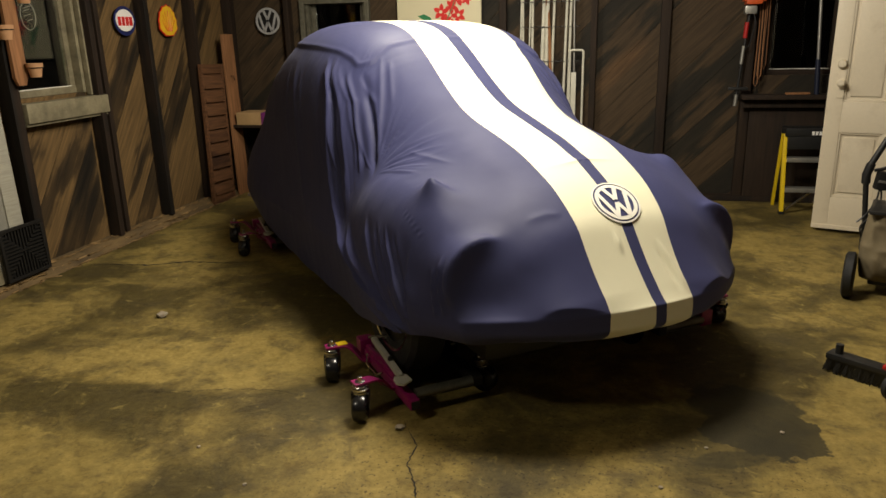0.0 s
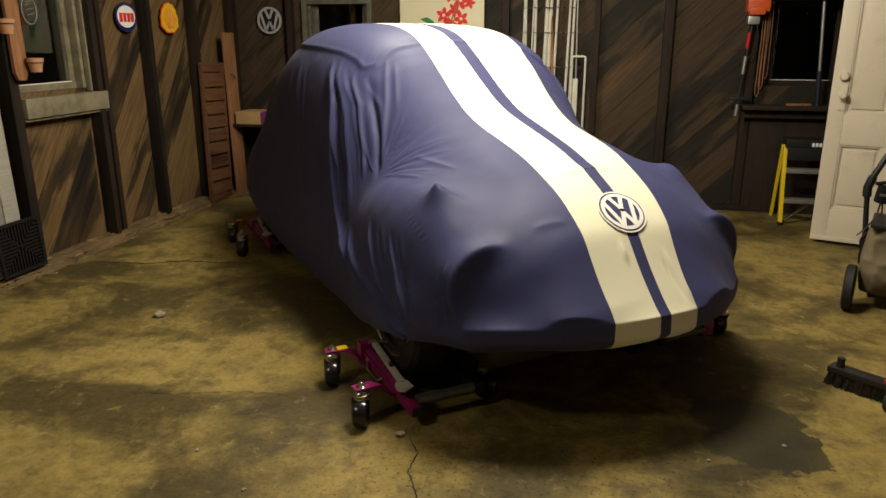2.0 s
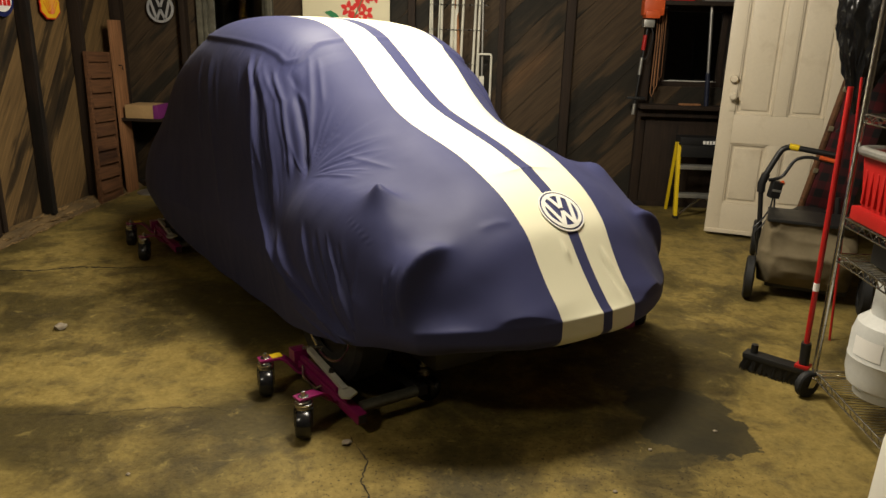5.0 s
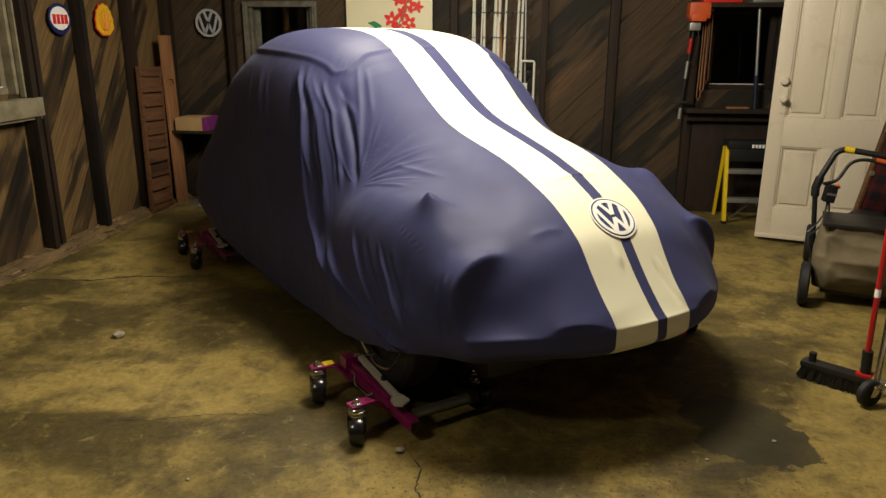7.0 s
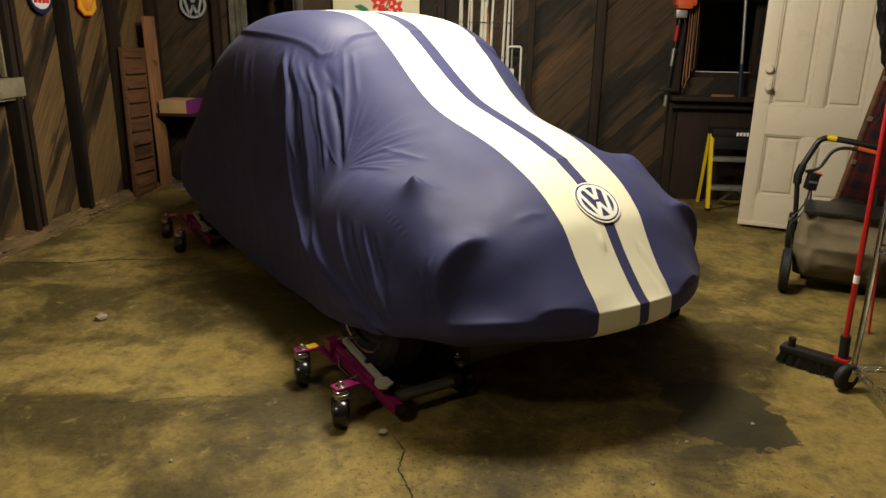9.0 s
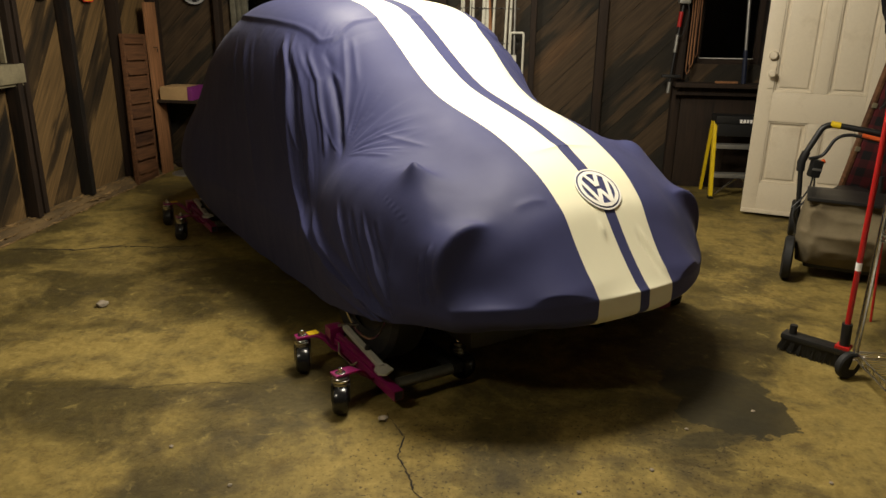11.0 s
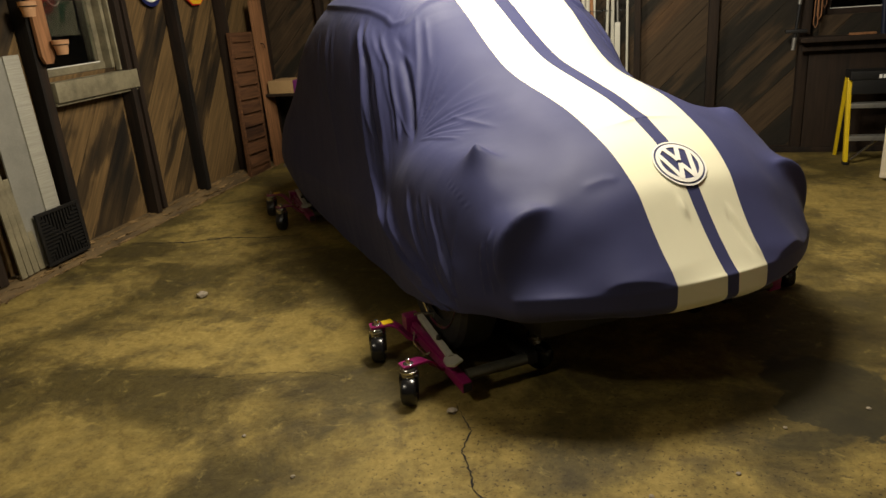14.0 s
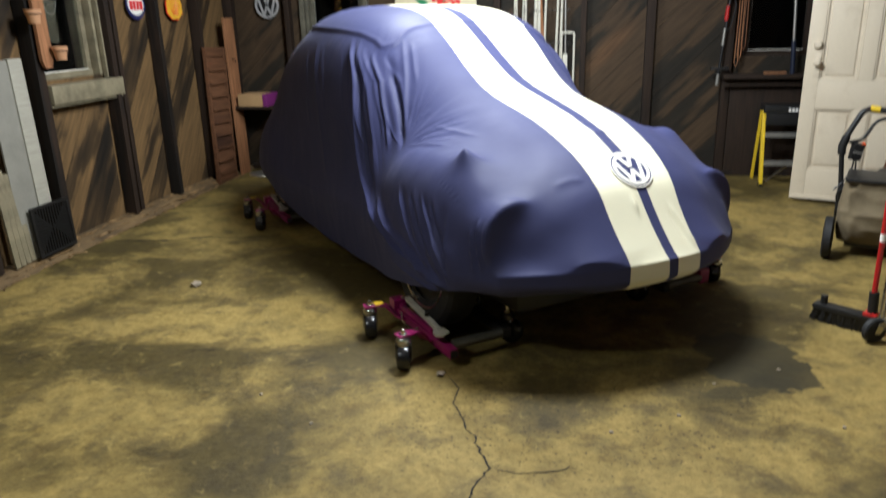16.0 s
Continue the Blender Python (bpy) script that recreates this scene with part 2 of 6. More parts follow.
def tube(bm, pts, r, seg=12, close=True):
    """A round tube along points; r: a radius, or one for each point."""
    pts = [Vector(p) for p in pts]
    rs = list(r) if isinstance(r, (list, tuple)) else [r] * len(pts)
    rings, side = [], None
    for n, p in enumerate(pts):
        way = (pts[min(n + 1, len(pts) - 1)] - pts[max(n - 1, 0)]).normalized()
        if side is None:
            side = way.orthogonal().normalized()
        side = (side - way * side.dot(way)).normalized()
        up = way.cross(side)
        rings.append([bm.verts.new(p + rs[n] * (math.cos(a) * side + math.sin(a) * up)) for a in (2 * math.pi * k / seg for k in range(seg))])
    for a, b in zip(rings, rings[1:]):
        for k in range(seg):
            bm.faces.new((a[k], a[(k + 1) % seg], b[(k + 1) % seg], b[k]))
    if close:
        bm.faces.new(rings[0][::-1])
        bm.faces.new(rings[-1])
    return bm


def rounded(pts, r, steps=5):
    """A polyline with its corners rounded off."""
    pts = [Vector(p) for p in pts]
    out = [pts[0]]
    for a, b, c in zip(pts, pts[1:], pts[2:]):
        d = min(r, (b - a).length / 2, (c - b).length / 2)
        p, q = b + (a - b).normalized() * d, b + (c - b).normalized() * d
        out += [p.lerp(b, t).lerp(b.lerp(q, t), t) for t in (k / steps for k in range(steps + 1))]
    return out + [pts[-1]]


def lathe(bm, profile, seg=32, m=None):
    """Turned about z from (radius, height) pairs."""
    rings = []
    for r, z in profile:
        rings.append([bm.verts.new((r * math.cos(a), r * math.sin(a), z)) for a in (2 * math.pi * k / seg for k in range(seg))] if r > 1e-6 else [bm.verts.new((0, 0, z))])
    for a, b in zip(rings, rings[1:]):
        for k in range(seg):
            j = (k + 1) % seg
            if len(a) > 1 and len(b) > 1:
                bm.faces.new((a[k], a[j], b[j], b[k]))
            elif len(b) > 1:
                bm.faces.new((a[0], b[j], b[k]))
            elif len(a) > 1:
                bm.faces.new((a[k], a[j], b[0]))
    if m is not None:
        bmesh.ops.transform(bm, matrix=m, verts=[v for ring in rings for v in ring])
    bmesh.ops.recalc_face_normals(bm, faces=bm.faces)
    return bm


def slab(bm, outline, depth, m=None, inset=0.0):
    """A flat plate from an outline in x and y, from z = 0 to depth."""
    low = [bm.verts.new((x, y, 0)) for x, y in outline]
    cx, cy = sum(x for x, _ in outline) / len(outline), sum(y for _, y in outline) / len(outline)
    high = [bm.verts.new((x + (cx - x) * inset, y + (cy - y) * inset, depth)) for x, y in outline]
    top = bm.faces.new(high)
    bot = bm.faces.new(low[::-1])
    for k in range(len(low)):
        j = (k + 1) % len(low)
        bm.faces.new((low[k], low[j], high[j], high[k]))
    bmesh.ops.triangulate(bm, faces=[top, bot])
    bmesh.ops.recalc_face_normals(bm, faces=bm.faces)
    if m is not None:
        bmesh.ops.transform(bm, matrix=m, verts=low + high)
    return bm


def B():
    return bmesh.new()


def lattice(seed, p, size):
    """Smooth noise, -1 to 1, on an array of places."""
    q = p / size
    i = np.floor(q).astype(np.int64)
    f = q - i
    f = f * f * (3 - 2 * f)
    out = 0
    for dx in (0, 1):
        for dy in (0, 1):
            for dz in (0, 1):
                h = ((i[..., 0] + dx) * 374761393 + (i[..., 1] + dy) * 668265263 + (i[..., 2] + dz) * 1274126177 + seed * 974711) & 0xFFFFFFFF
                h = ((h ^ (h >> 13)) * 1103515245 + 12345) & 0x7FFFFFFF
                w = (f[..., 0] if dx else 1 - f[..., 0]) * (f[..., 1] if dy else 1 - f[..., 1]) * (f[..., 2] if dz else 1 - f[..., 2])
                out = out + w * ((h & 0xFFFF) / 32767.5 - 1)
    return out
# ---- the shape of the covered car, in its own frame: x to its right, y forward from the front axle, z up ----
CAR_AT, CAR_TURN = (-0.017, 3.353), -141.9
SPINE_Z = 0.42


def smooth_line(xs, knots):
    """A smooth curve through (x, value) knots, at xs."""
    kx, kv = np.array(sorted(knots)).T
    m = np.gradient(kv, kx)
    x = np.clip(xs, kx[0], kx[-1])
    n = np.clip(np.searchsorted(kx, x) - 1, 0, len(kx) - 2)
    h = kx[n + 1] - kx[n]
    t = (x - kx[n]) / h
    return ((2 * t**3 - 3 * t**2 + 1) * kv[n] + (t**3 - 2 * t**2 + t) * h * m[n]
            + (-2 * t**3 + 3 * t**2) * kv[n + 1] + (t**3 - t**2) * h * m[n + 1])


TOP = [(0.76, 0.43), (0.725, 0.50), (0.66, 0.575), (0.59, 0.665), (0.53, 0.745), (0.465, 0.80), (0.365, 0.868), (0.25, 0.924), (0.1, 0.981),
       (-0.05, 1.022), (-0.22, 1.064), (-0.33, 1.093), (-0.42, 1.124), (-0.52, 1.172), (-0.62, 1.226), (-0.75, 1.302), (-0.9, 1.387), (-1.03, 1.443), (-1.2, 1.482),
       (-1.5, 1.508), (-1.85, 1.508), (-2.15, 1.465), (-2.45, 1.382), (-2.7, 1.26), (-2.95, 1.07), (-3.15, 0.82), (-3.28, 0.50), (-3.33, 0.43)]
HALF = [(0.76, 0.34), (0.70, 0.40), (0.60, 0.44), (0.50, 0.525), (0.40, 0.585), (0.2, 0.61), (0.0, 0.62), (-0.3, 0.645), (-0.6, 0.69), (-0.9, 0.735), (-1.4, 0.765),
        (-1.9, 0.775), (-2.3, 0.765), (-2.7, 0.70), (-3.0, 0.60), (-3.2, 0.46), (-3.33, 0.3)]
BEND = [(0.76, 3.0), (0.5, 2.9), (0.3, 2.55), (0.0, 2.45), (-0.3, 2.3), (-0.6, 2.6), (-0.9, 3.7), (-1.5, 4.2), (-2.2, 3.4), (-2.8, 2.7), (-3.33, 2.4)]


def blob(p, at, size, power=2):
    q = sum(np.abs((p[..., n] - at[n]) / size[n]) ** power for n in range(3)) ** (1 / power)
    return (q - 1) * min(size)


def bar(p, at, half, r):
    q = [np.abs(p[..., n] - at[n]) - (half[n] - r) for n in range(3)]
    out = np.sqrt(sum(np.maximum(a, 0) ** 2 for a in q))
    return out + np.minimum(np.maximum(np.maximum(q[0], q[1]), q[2]), 0) - r


def car_field(p):
    """Below zero inside the covered car; near its surface about the distance to it."""
    pull = np.clip((p[..., 1] - 0.15) / 0.3, 0, 1)
    slack = np.clip((-0.45 - p[..., 1]) / 0.3, 0, 1)
    x, y, z = np.abs(p[..., 0]) * np.where(p[..., 0] < 0, 1 + 0.11 * pull * pull * (3 - 2 * pull) + 0.065 * slack, 1.0), p[..., 1], p[..., 2]
    top, half, bend = smooth_line(y, TOP), smooth_line(y, HALF), smooth_line(y, BEND)
    up = np.maximum(z - SPINE_Z, 0) / np.maximum(top - SPINE_Z, 0.01)
    q = ((x / half) ** bend + up**bend) ** (1 / bend)
    ends = np.maximum(y - 0.76, -3.33 - y)
    body = np.maximum((q - 1) * np.minimum(half, np.maximum(top - SPINE_Z, 0.05)), ends)
    m = np.stack([x, y, z], -1)
    bowed = np.stack([x, y + 0.27 * (x / 0.70) ** 2.2, z + 0.035 * (x / 0.7) ** 2], -1)
    rear = np.stack([x, y - 0.22 * (x / 0.74) ** 2.4, z], -1)
    shapes = [
        (body, 0.0),
        (np.where(p[..., 0] < 0, blob(m, (0.565, -0.10, 0.36), (0.232, 0.66, 0.475)), blob(m, (0.545, -0.13, 0.36), (0.255, 0.60, 0.495), 2.5)), 0.0),
        (blob(m, (0.34, 0.38, 0.36), (0.26, 0.25, 0.16)), 0.0),
        (blob(p, (-0.570, 0.07, 0.802), (0.028, 0.036, 0.042)), 0.0),
        (blob(p, (0.615, 0.128, 0.774), (0.010, 0.013, 0.056)), 0.0),
        (blob(m, (0.60, -2.42, 0.38), (0.265, 0.66, 0.46)), 0.0),
        (bar(m, (0.0, -1.2, 0.36), (0.755, 1.5, 0.14), 0.06), 0.0),
    ]
    k = 0.034
    soft = -k * np.log(sum(np.exp(np.clip(-f / k, -60, 60)) for f, _ in shapes))
    k = 0.010
    lamp_r, lamp_y = np.hypot((x - 0.562) / 0.95, z - 0.568) - (0.165 - 0.012), np.abs(y - 0.225) - (0.225 - 0.012)
    lamp = np.hypot(np.maximum(lamp_r, 0), np.maximum(lamp_y, 0)) + np.minimum(np.maximum(lamp_r, lamp_y), 0) - 0.012
    soft = -k * np.log(np.exp(np.clip(-soft / k, -60, 60)) + np.exp(np.clip(-lamp / k, -60, 60)))
    soft = np.maximum(soft, y + 0.27 * (x / 0.70) ** 2.2 - 0.752)
    k = 0.007
    ends = [soft, bar(bowed, (0.0, 0.706, 0.425), (0.685, 0.05, 0.062), 0.008), bar(rear, (0.0, -3.22, 0.45), (0.73, 0.05, 0.075), 0.02)]
    return -k * np.log(sum(np.exp(np.clip(-f / k, -60, 60)) for f in ends))


def cast(base, way, far=2.6):
    """Where rays from inside last leave the car."""
    lo, hi = np.zeros(len(base)), np.full(len(base), far)
    ts = np.linspace(far, 0, 66)
    found = np.zeros(len(base), bool)
    for a, b in zip(ts[1:], ts[:-1]):
        inside = (car_field(base + way * a) < 0) & ~found
        lo[inside], hi[inside] = a, b
        found |= inside
    return halved(base, way, lo, hi, 12)


def halved(base, way, lo, hi, rounds):
    for _ in range(rounds):
        mid = (lo + hi) / 2
        inside = car_field(base + way * mid[:, None]) < 0
        lo, hi = np.where(inside, mid, lo), np.where(inside, hi, mid)
    return lo


# the skirts' lower edge, by the way round the car: (y, height) along the sides
HEM = [(0.76, 0.37), (0.5, 0.36), (0.3, 0.34), (0.1, 0.29), (-0.15, 0.235), (-0.5, 0.18), (-1.0, 0.145), (-1.7, 0.16), (-2.1, 0.22), (-2.45, 0.32), (-2.9, 0.35), (-3.3, 0.36)]


def fold(y, z, line, wide):
    """How near (0 to 1) points lie to a crease, and how far along it (0 to 1)."""
    near, along = np.full(y.shape, 9.0), np.zeros(y.shape)
    total = len(line) - 1
    for n, ((a, b), (c, d)) in enumerate(zip(line[:-1], line[1:])):
        t = np.clip(((y - a) * (c - a) + (z - b) * (d - b)) / ((c - a) ** 2 + (d - b) ** 2), 0, 1)
        far = np.hypot(y - a - t * (c - a), z - b - t * (d - b))
        closer = far < near
        near, along = np.where(closer, far, near), np.where(closer, (n + t) / total, along)
    return np.exp(-((near / wide) ** 1.5)) - 0.45 * np.exp(-((near / (2.3 * wide)) ** 2)), along

# creases: ridge height, width, and their line in (y, z) on the sides
SIDE_FOLDS = [
    (0.008, 0.017, [(-1.161, 1.345), (-0.962, 1.15), (-0.865, 0.905), (-0.813, 0.719), (-0.766, 0.639), (-0.632, 0.535), (-0.458, 0.453), (-0.39, 0.422)]),
    (0.034, 0.022, [(-0.43, 0.44), (-0.142, 0.388), (0.144, 0.36), (0.24, 0.33)]),
    (-0.020, 0.022, [(-1.11, 1.33), (-0.905, 1.12), (-0.80, 0.88), (-0.72, 0.68), (-0.62, 0.58)]),
    (0.008, 0.014, [(-1.02, 1.30), (-0.815, 1.12), (-0.69, 0.93), (-0.62, 0.80)]),
    (0.016, 0.014, [(-0.95, 1.283), (-0.78, 1.116), (-0.66, 0.92), (-0.58, 0.79)]),
    (-0.022, 0.020, [(-0.865, 1.27), (-0.756, 1.162), (-0.625, 0.993), (-0.555, 0.894), (-0.46, 0.81)]),
    (0.012, 0.014, [(-0.853, 1.24), (-0.70, 1.12), (-0.59, 0.98), (-0.51, 0.87)]),
    (0.030, 0.024, [(-0.55, 0.58), (-0.34, 0.475), (-0.12, 0.425), (0.14, 0.365)]),
    (0.018, 0.018, [(-0.264, 0.68), (-0.142, 0.567), (-0.016, 0.466), (0.12, 0.38)]),
    (-0.012, 0.018, [(-0.13, 0.68), (-0.02, 0.57), (0.09, 0.46)]),
    (0.017, 0.011, [(-0.03, 0.69), (0.103, 0.567), (0.194, 0.464), (0.256, 0.38)]),
    (-0.010, 0.016, [(0.06, 0.68), (0.16, 0.56), (0.24, 0.46)]),
    (0.018, 0.011, [(0.385, 0.67), (0.405, 0.57), (0.425, 0.45)]),
    (0.015, 0.010, [(0.352, 0.62), (0.370, 0.53), (0.392, 0.43)]),
    (0.007, 0.022, [(-1.75, 1.30), (-1.62, 1.05), (-1.56, 0.8)]),
    (0.006, 0.018, [(-1.48, 1.30), (-1.36, 1.10), (-1.30, 0.9)]),
]
# creases seen from above: height, width, line in (x, y), mirrored on the other side
TOP_FOLDS = [
    (0.006, 0.010, [(0.609, -0.432), (0.504, -0.358)]),
    (0.006, 0.010, [(0.608, -0.407), (0.498, -0.266)]),
    (0.006, 0.011, [(0.605, -0.378), (0.499, -0.143)]),
    (0.005, 0.011, [(0.605, -0.322), (0.563, -0.149)]),
    (0.006, 0.014, [(0.589, -0.526), (0.521, -0.555)]),
    (0.005, 0.014, [(0.536, -0.487), (0.47, -0.474)]),
    (0.005, 0.016, [(0.512, -0.397), (0.439, -0.038)]),
    (0.010, 0.018, [(0.42, -0.90), (0.506, -0.698), (0.565, -0.572)]),
    (0.008, 0.018, [(0.397, -0.84), (0.479, -0.625)]),
]
# folds over the nose's one side: height, width, line in (x, y)
NOSE_FOLDS = [
    (0.010, 0.012, [(-0.105, 0.575), (-0.128, 0.65), (-0.150, 0.74)]),
    (-0.008, 0.012, [(-0.085, 0.60), (-0.105, 0.66), (-0.120, 0.73)]),
    (0.005, 0.018, [(0.40, 0.44), (0.30, 0.45), (0.24, 0.47)]),
]


def ridged(seed, a, b):
    """Noise with sharp crests and broad hollows, about -0.3 to 0.7; a: across the folds, b: along them."""
    n = lattice(seed, np.stack([a, b, np.zeros_like(a)], -1), 1.0)
    return (1 - np.abs(n)) ** 3 - 0.3


def eased(v, lo, hi):
    t = np.clip((v - lo) / (hi - lo), 0, 1)
    return t * t * (3 - 2 * t)


def gathers(x, y, z):
    """The side's hanging folds, slanting forward, and those pulled to the hem before the front wheel."""
    s = y - 0.57 * (1.335 - z) + 0.02 * np.sin(9 * z)
    strong = np.exp(-(((s + 1.02) / 0.15) ** 2)) + 0.05 * np.clip((-1.1 - s) / 0.2, 0, 1) + 0.03
    fall = np.clip((1.345 - z) / 0.10, 0, 1) * np.clip((z - 0.05) / 0.2, 0.3, 1)
    front = np.clip((-0.42 - y) / 0.18, 0, 1)
    out = 0.0065 * ridged(21, s / 0.055, z / 0.8) * strong * fall * front
    out += 0.0026 * ridged(22, s / 0.024, z / 0.5) * strong * fall * front
    turn, reach = np.arctan2(z - 0.27, 0.27 - y), np.hypot(z - 0.27, 0.27 - y)
    near = np.clip((reach - 0.05) / 0.08, 0, 1) * np.clip((0.62 - reach) / 0.30, 0, 1) * np.clip((0.70 - z) / 0.14, 0, 1) * np.clip((0.34 - y) / 0.1, 0, 1)
    return out + 0.010 * ridged(23, turn / 0.16, reach / 0.7) * near


# the seam between roof and sides: its height by the length of the side, and by the breadth of the windscreen
SEAM_SIDE = [(-3.0, 1.30), (-2.4, 1.375), (-1.9, 1.395), (-1.576, 1.391), (-1.236, 1.375), (-1.056, 1.353), (-0.961, 1.324), (-0.904, 1.296), (-0.85, 1.285)]
SEAM_FRONT = [(0.0, 1.410), (0.181, 1.406), (0.278, 1.396), (0.376, 1.375), (0.44, 1.338), (0.48, 1.312), (0.53, 1.296)]


def seam_drop(x, y, z):
    """How far below the seam a place on the cabin lies."""
    side, front = smooth_line(y, SEAM_SIDE), smooth_line(x, SEAM_FRONT)
    return np.where(y > -0.90 - 0.3 * np.clip(0.5 - x, 0, 1), np.maximum(front, side * (x > 0.5)), np.where(x > 0.50, side, np.minimum(front, side))) - z


# long hanging folds, steep towards the tail and slack towards the nose: height, reach forward, and their line as (height, length)
LONG_FOLDS = [
    (0.034, 0.095, [(0.40, -0.37), (0.422, -0.39), (0.453, -0.458), (0.535, -0.632), (0.639, -0.766), (0.719, -0.813), (0.905, -0.865), (1.15, -0.962), (1.345, -1.161)]),
    (0.018, 0.060, [(0.60, -0.60), (0.66, -0.635), (0.863, -0.722), (1.11, -0.857), (1.325, -1.076)]),
    (0.010, 0.050, [(0.55, -1.30), (0.80, -1.36), (1.05, -1.44), (1.33, -1.60)]),
]


def drape(p):
    """How far the cloth stands off the car's shape, from its creases and ripples."""
    x, y, z = np.abs(p[..., 0]), p[..., 1], p[..., 2]
    side = np.clip((x - 0.45) / 0.12, 0, 1) * np.clip((1.36 - z) / 0.05, 0, 1)
    out = np.zeros(x.shape)
    for high, wide, line in SIDE_FOLDS:
        near, along = fold(y, z, line, wide * 0.8)
        out += 1.35 * high * near * side * eased(np.minimum(along, 1 - along), -0.03, 0.22)
    for high, reach, line in LONG_FOLDS:
        ahead = y - smooth_line(z, line)
        ends = eased(z, line[0][0] - 0.04, line[0][0] + 0.10) * (1 - eased(z, line[-1][0] - 0.16, line[-1][0]))
        out += high * side * ends * np.where(ahead > 0, np.exp(-ahead / reach), np.exp(np.minimum(ahead, 0) / 0.020)) * np.clip(1 - ahead / 0.35, 0, 1)
    flat = np.clip((z - 0.60) / 0.08, 0, 1)
    for high, wide, line in TOP_FOLDS:
        near, along = fold(x, y, line, wide * 0.85)
        out += high * near * flat * eased(np.minimum(along, 1 - along), -0.03, 0.3)
    for high, wide, line in NOSE_FOLDS:
        near, along = fold(p[..., 0], y, line, wide)
        out += high * near * eased(np.minimum(along, 1 - along), 0, 0.3)
    out += gathers(x, y, z) * side
    # short pulls spreading over the hood from the foot of the windscreen pillar
    turn, reach = np.arctan2(0.64 - x, y + 0.46), np.hypot(0.64 - x, y + 0.46)
    out += 0.007 * ridged(31, turn / 0.15, reach / 0.6) * flat * np.clip((reach - 0.03) / 0.05, 0, 1) * np.clip((0.40 - reach) / 0.28, 0, 1) * np.clip((1.15 - z) / 0.1, 0, 1) * np.clip((turn + 0.1) / 0.3, 0, 1)
    # puckers along a seam over the front wing
    near, along = fold(y, z, [(0.047, 0.775), (0.15, 0.745), (0.25, 0.70)], 0.016)
    out += 0.0028 * np.maximum(near, 0) * np.sin(46 * along + 9 * x) * np.clip((x - 0.60) / 0.04, 0, 1) * eased(np.minimum(along, 1 - along), 0, 0.2)
    calm = np.clip((x - 0.20) / 0.15, 0.25, 1)
    long_way = p * np.array([1.0, 1.0, 0.25])
    out += 0.0016 * side * lattice(3, long_way, 0.08) + 0.0005 * side * lattice(5, long_way, 0.03)
    out += calm * (0.0022 * lattice(7, p, 0.22) + 0.0004 * lattice(9, p, 0.06))
    out += 0.007 * np.exp(-(((p[..., 0] - 0.07) / 0.012) ** 2 + ((y - 0.58) / 0.022) ** 2))
    # the roof panel ends in a seam, under which the sides fall steeply, pleated at the front corner
    cabin = np.clip((-0.78 - y) / 0.06, 0, 1) * np.clip((y + 2.9) / 0.3, 0, 1)
    drop = seam_drop(x, y, z)
    corner = np.exp(-(((x - 0.51) / 0.07) ** 2 + ((y + 0.90) / 0.09) ** 2))
    out -= cabin * (0.009 * eased(drop, 0.0, 0.018) * (1 - eased(drop, 0.05, 0.40)) * np.clip(x / 0.3 - 0.5, 0.15, 1))
    out += 0.0030 * cabin * np.exp(-((drop / 0.007) ** 2))
    out += 0.004 * corner * ridged(41, (y - 0.8 * x) / 0.026, z / 0.3) * cabin
    out += 0.0015 * cabin * ridged(42, y / 0.05, z / 0.5) * eased(drop, 0.0, 0.02) * (1 - eased(drop, 0.05, 0.2)) * np.clip((x - 0.45) / 0.1, 0, 1)
    return out


def normals_of(p):
    h = 0.003
    g = np.stack([car_field(p + h * e) - car_field(p - h * e) for e in np.eye(3)], -1)
    return g / np.maximum(np.linalg.norm(g, axis=-1, keepdims=True), 1e-9)


YS = np.concatenate([np.linspace(-2.75, -1.30, 90)[:-1], np.linspace(-1.30, 0.25, 230)])
FRONT, REAR = np.radians(np.linspace(0, 180, 240)[1:-1]), np.radians(np.linspace(180, 360, 90)[1:-1])
ROWS, SKIRT = 190, 42


def taut(r, least, base, way, rounds):
    """Draw the cloth tight over the car: each place goes to the mean of those round it, but never inside the car."""
    k = len(YS)
    n = len(r)
    fan = slice(k, k + len(FRONT))
    tail = slice(2 * k + len(FRONT), n)
    for turn in range(rounds):
        p = base + way * r[..., None]
        if turn % 40 == 0:
            dr, dl = (np.maximum(np.linalg.norm(np.roll(p, s, 0) - p, axis=-1), 0.003) for s in (-1, 1))
            dn = np.maximum(np.linalg.norm(np.diff(p, axis=1), axis=-1), 0.003)
            wr, wl = 1 / (dr * (dr + dl)), 1 / (dl * (dr + dl))
            wd, wu = np.zeros(r.shape), np.zeros(r.shape)
            both = dn[:, 1:] + dn[:, :-1]
            wd[:, 1:-1], wu[:, 1:-1] = 1 / (dn[:, 1:] * both), 1 / (dn[:, :-1] * both)
            total = wr + wl + wd + wu
        mean = np.roll(p, -1, 0) * wr[..., None] + np.roll(p, 1, 0) * wl[..., None]
        mean[:, :-1] += p[:, 1:] * wd[:, :-1, None]
        mean[:, 1:] += p[:, :-1] * wu[:, 1:, None]
        mean /= total[..., None]
        r = np.maximum(least, ((mean - base) * way).sum(-1))
        # along the spine the two sides meet
        left = slice(k + len(FRONT), 2 * k + len(FRONT))
        z = (p[:k, 1, 2] + p[left, 1, 2][::-1]) / 2
        ridge = np.maximum(least[:k, 0], z - SPINE_Z)
        r[:k, 0], r[left, 0] = ridge, ridge[::-1]
        r[fan, 0], r[tail, 0] = ridge[-1], ridge[0]
    return r


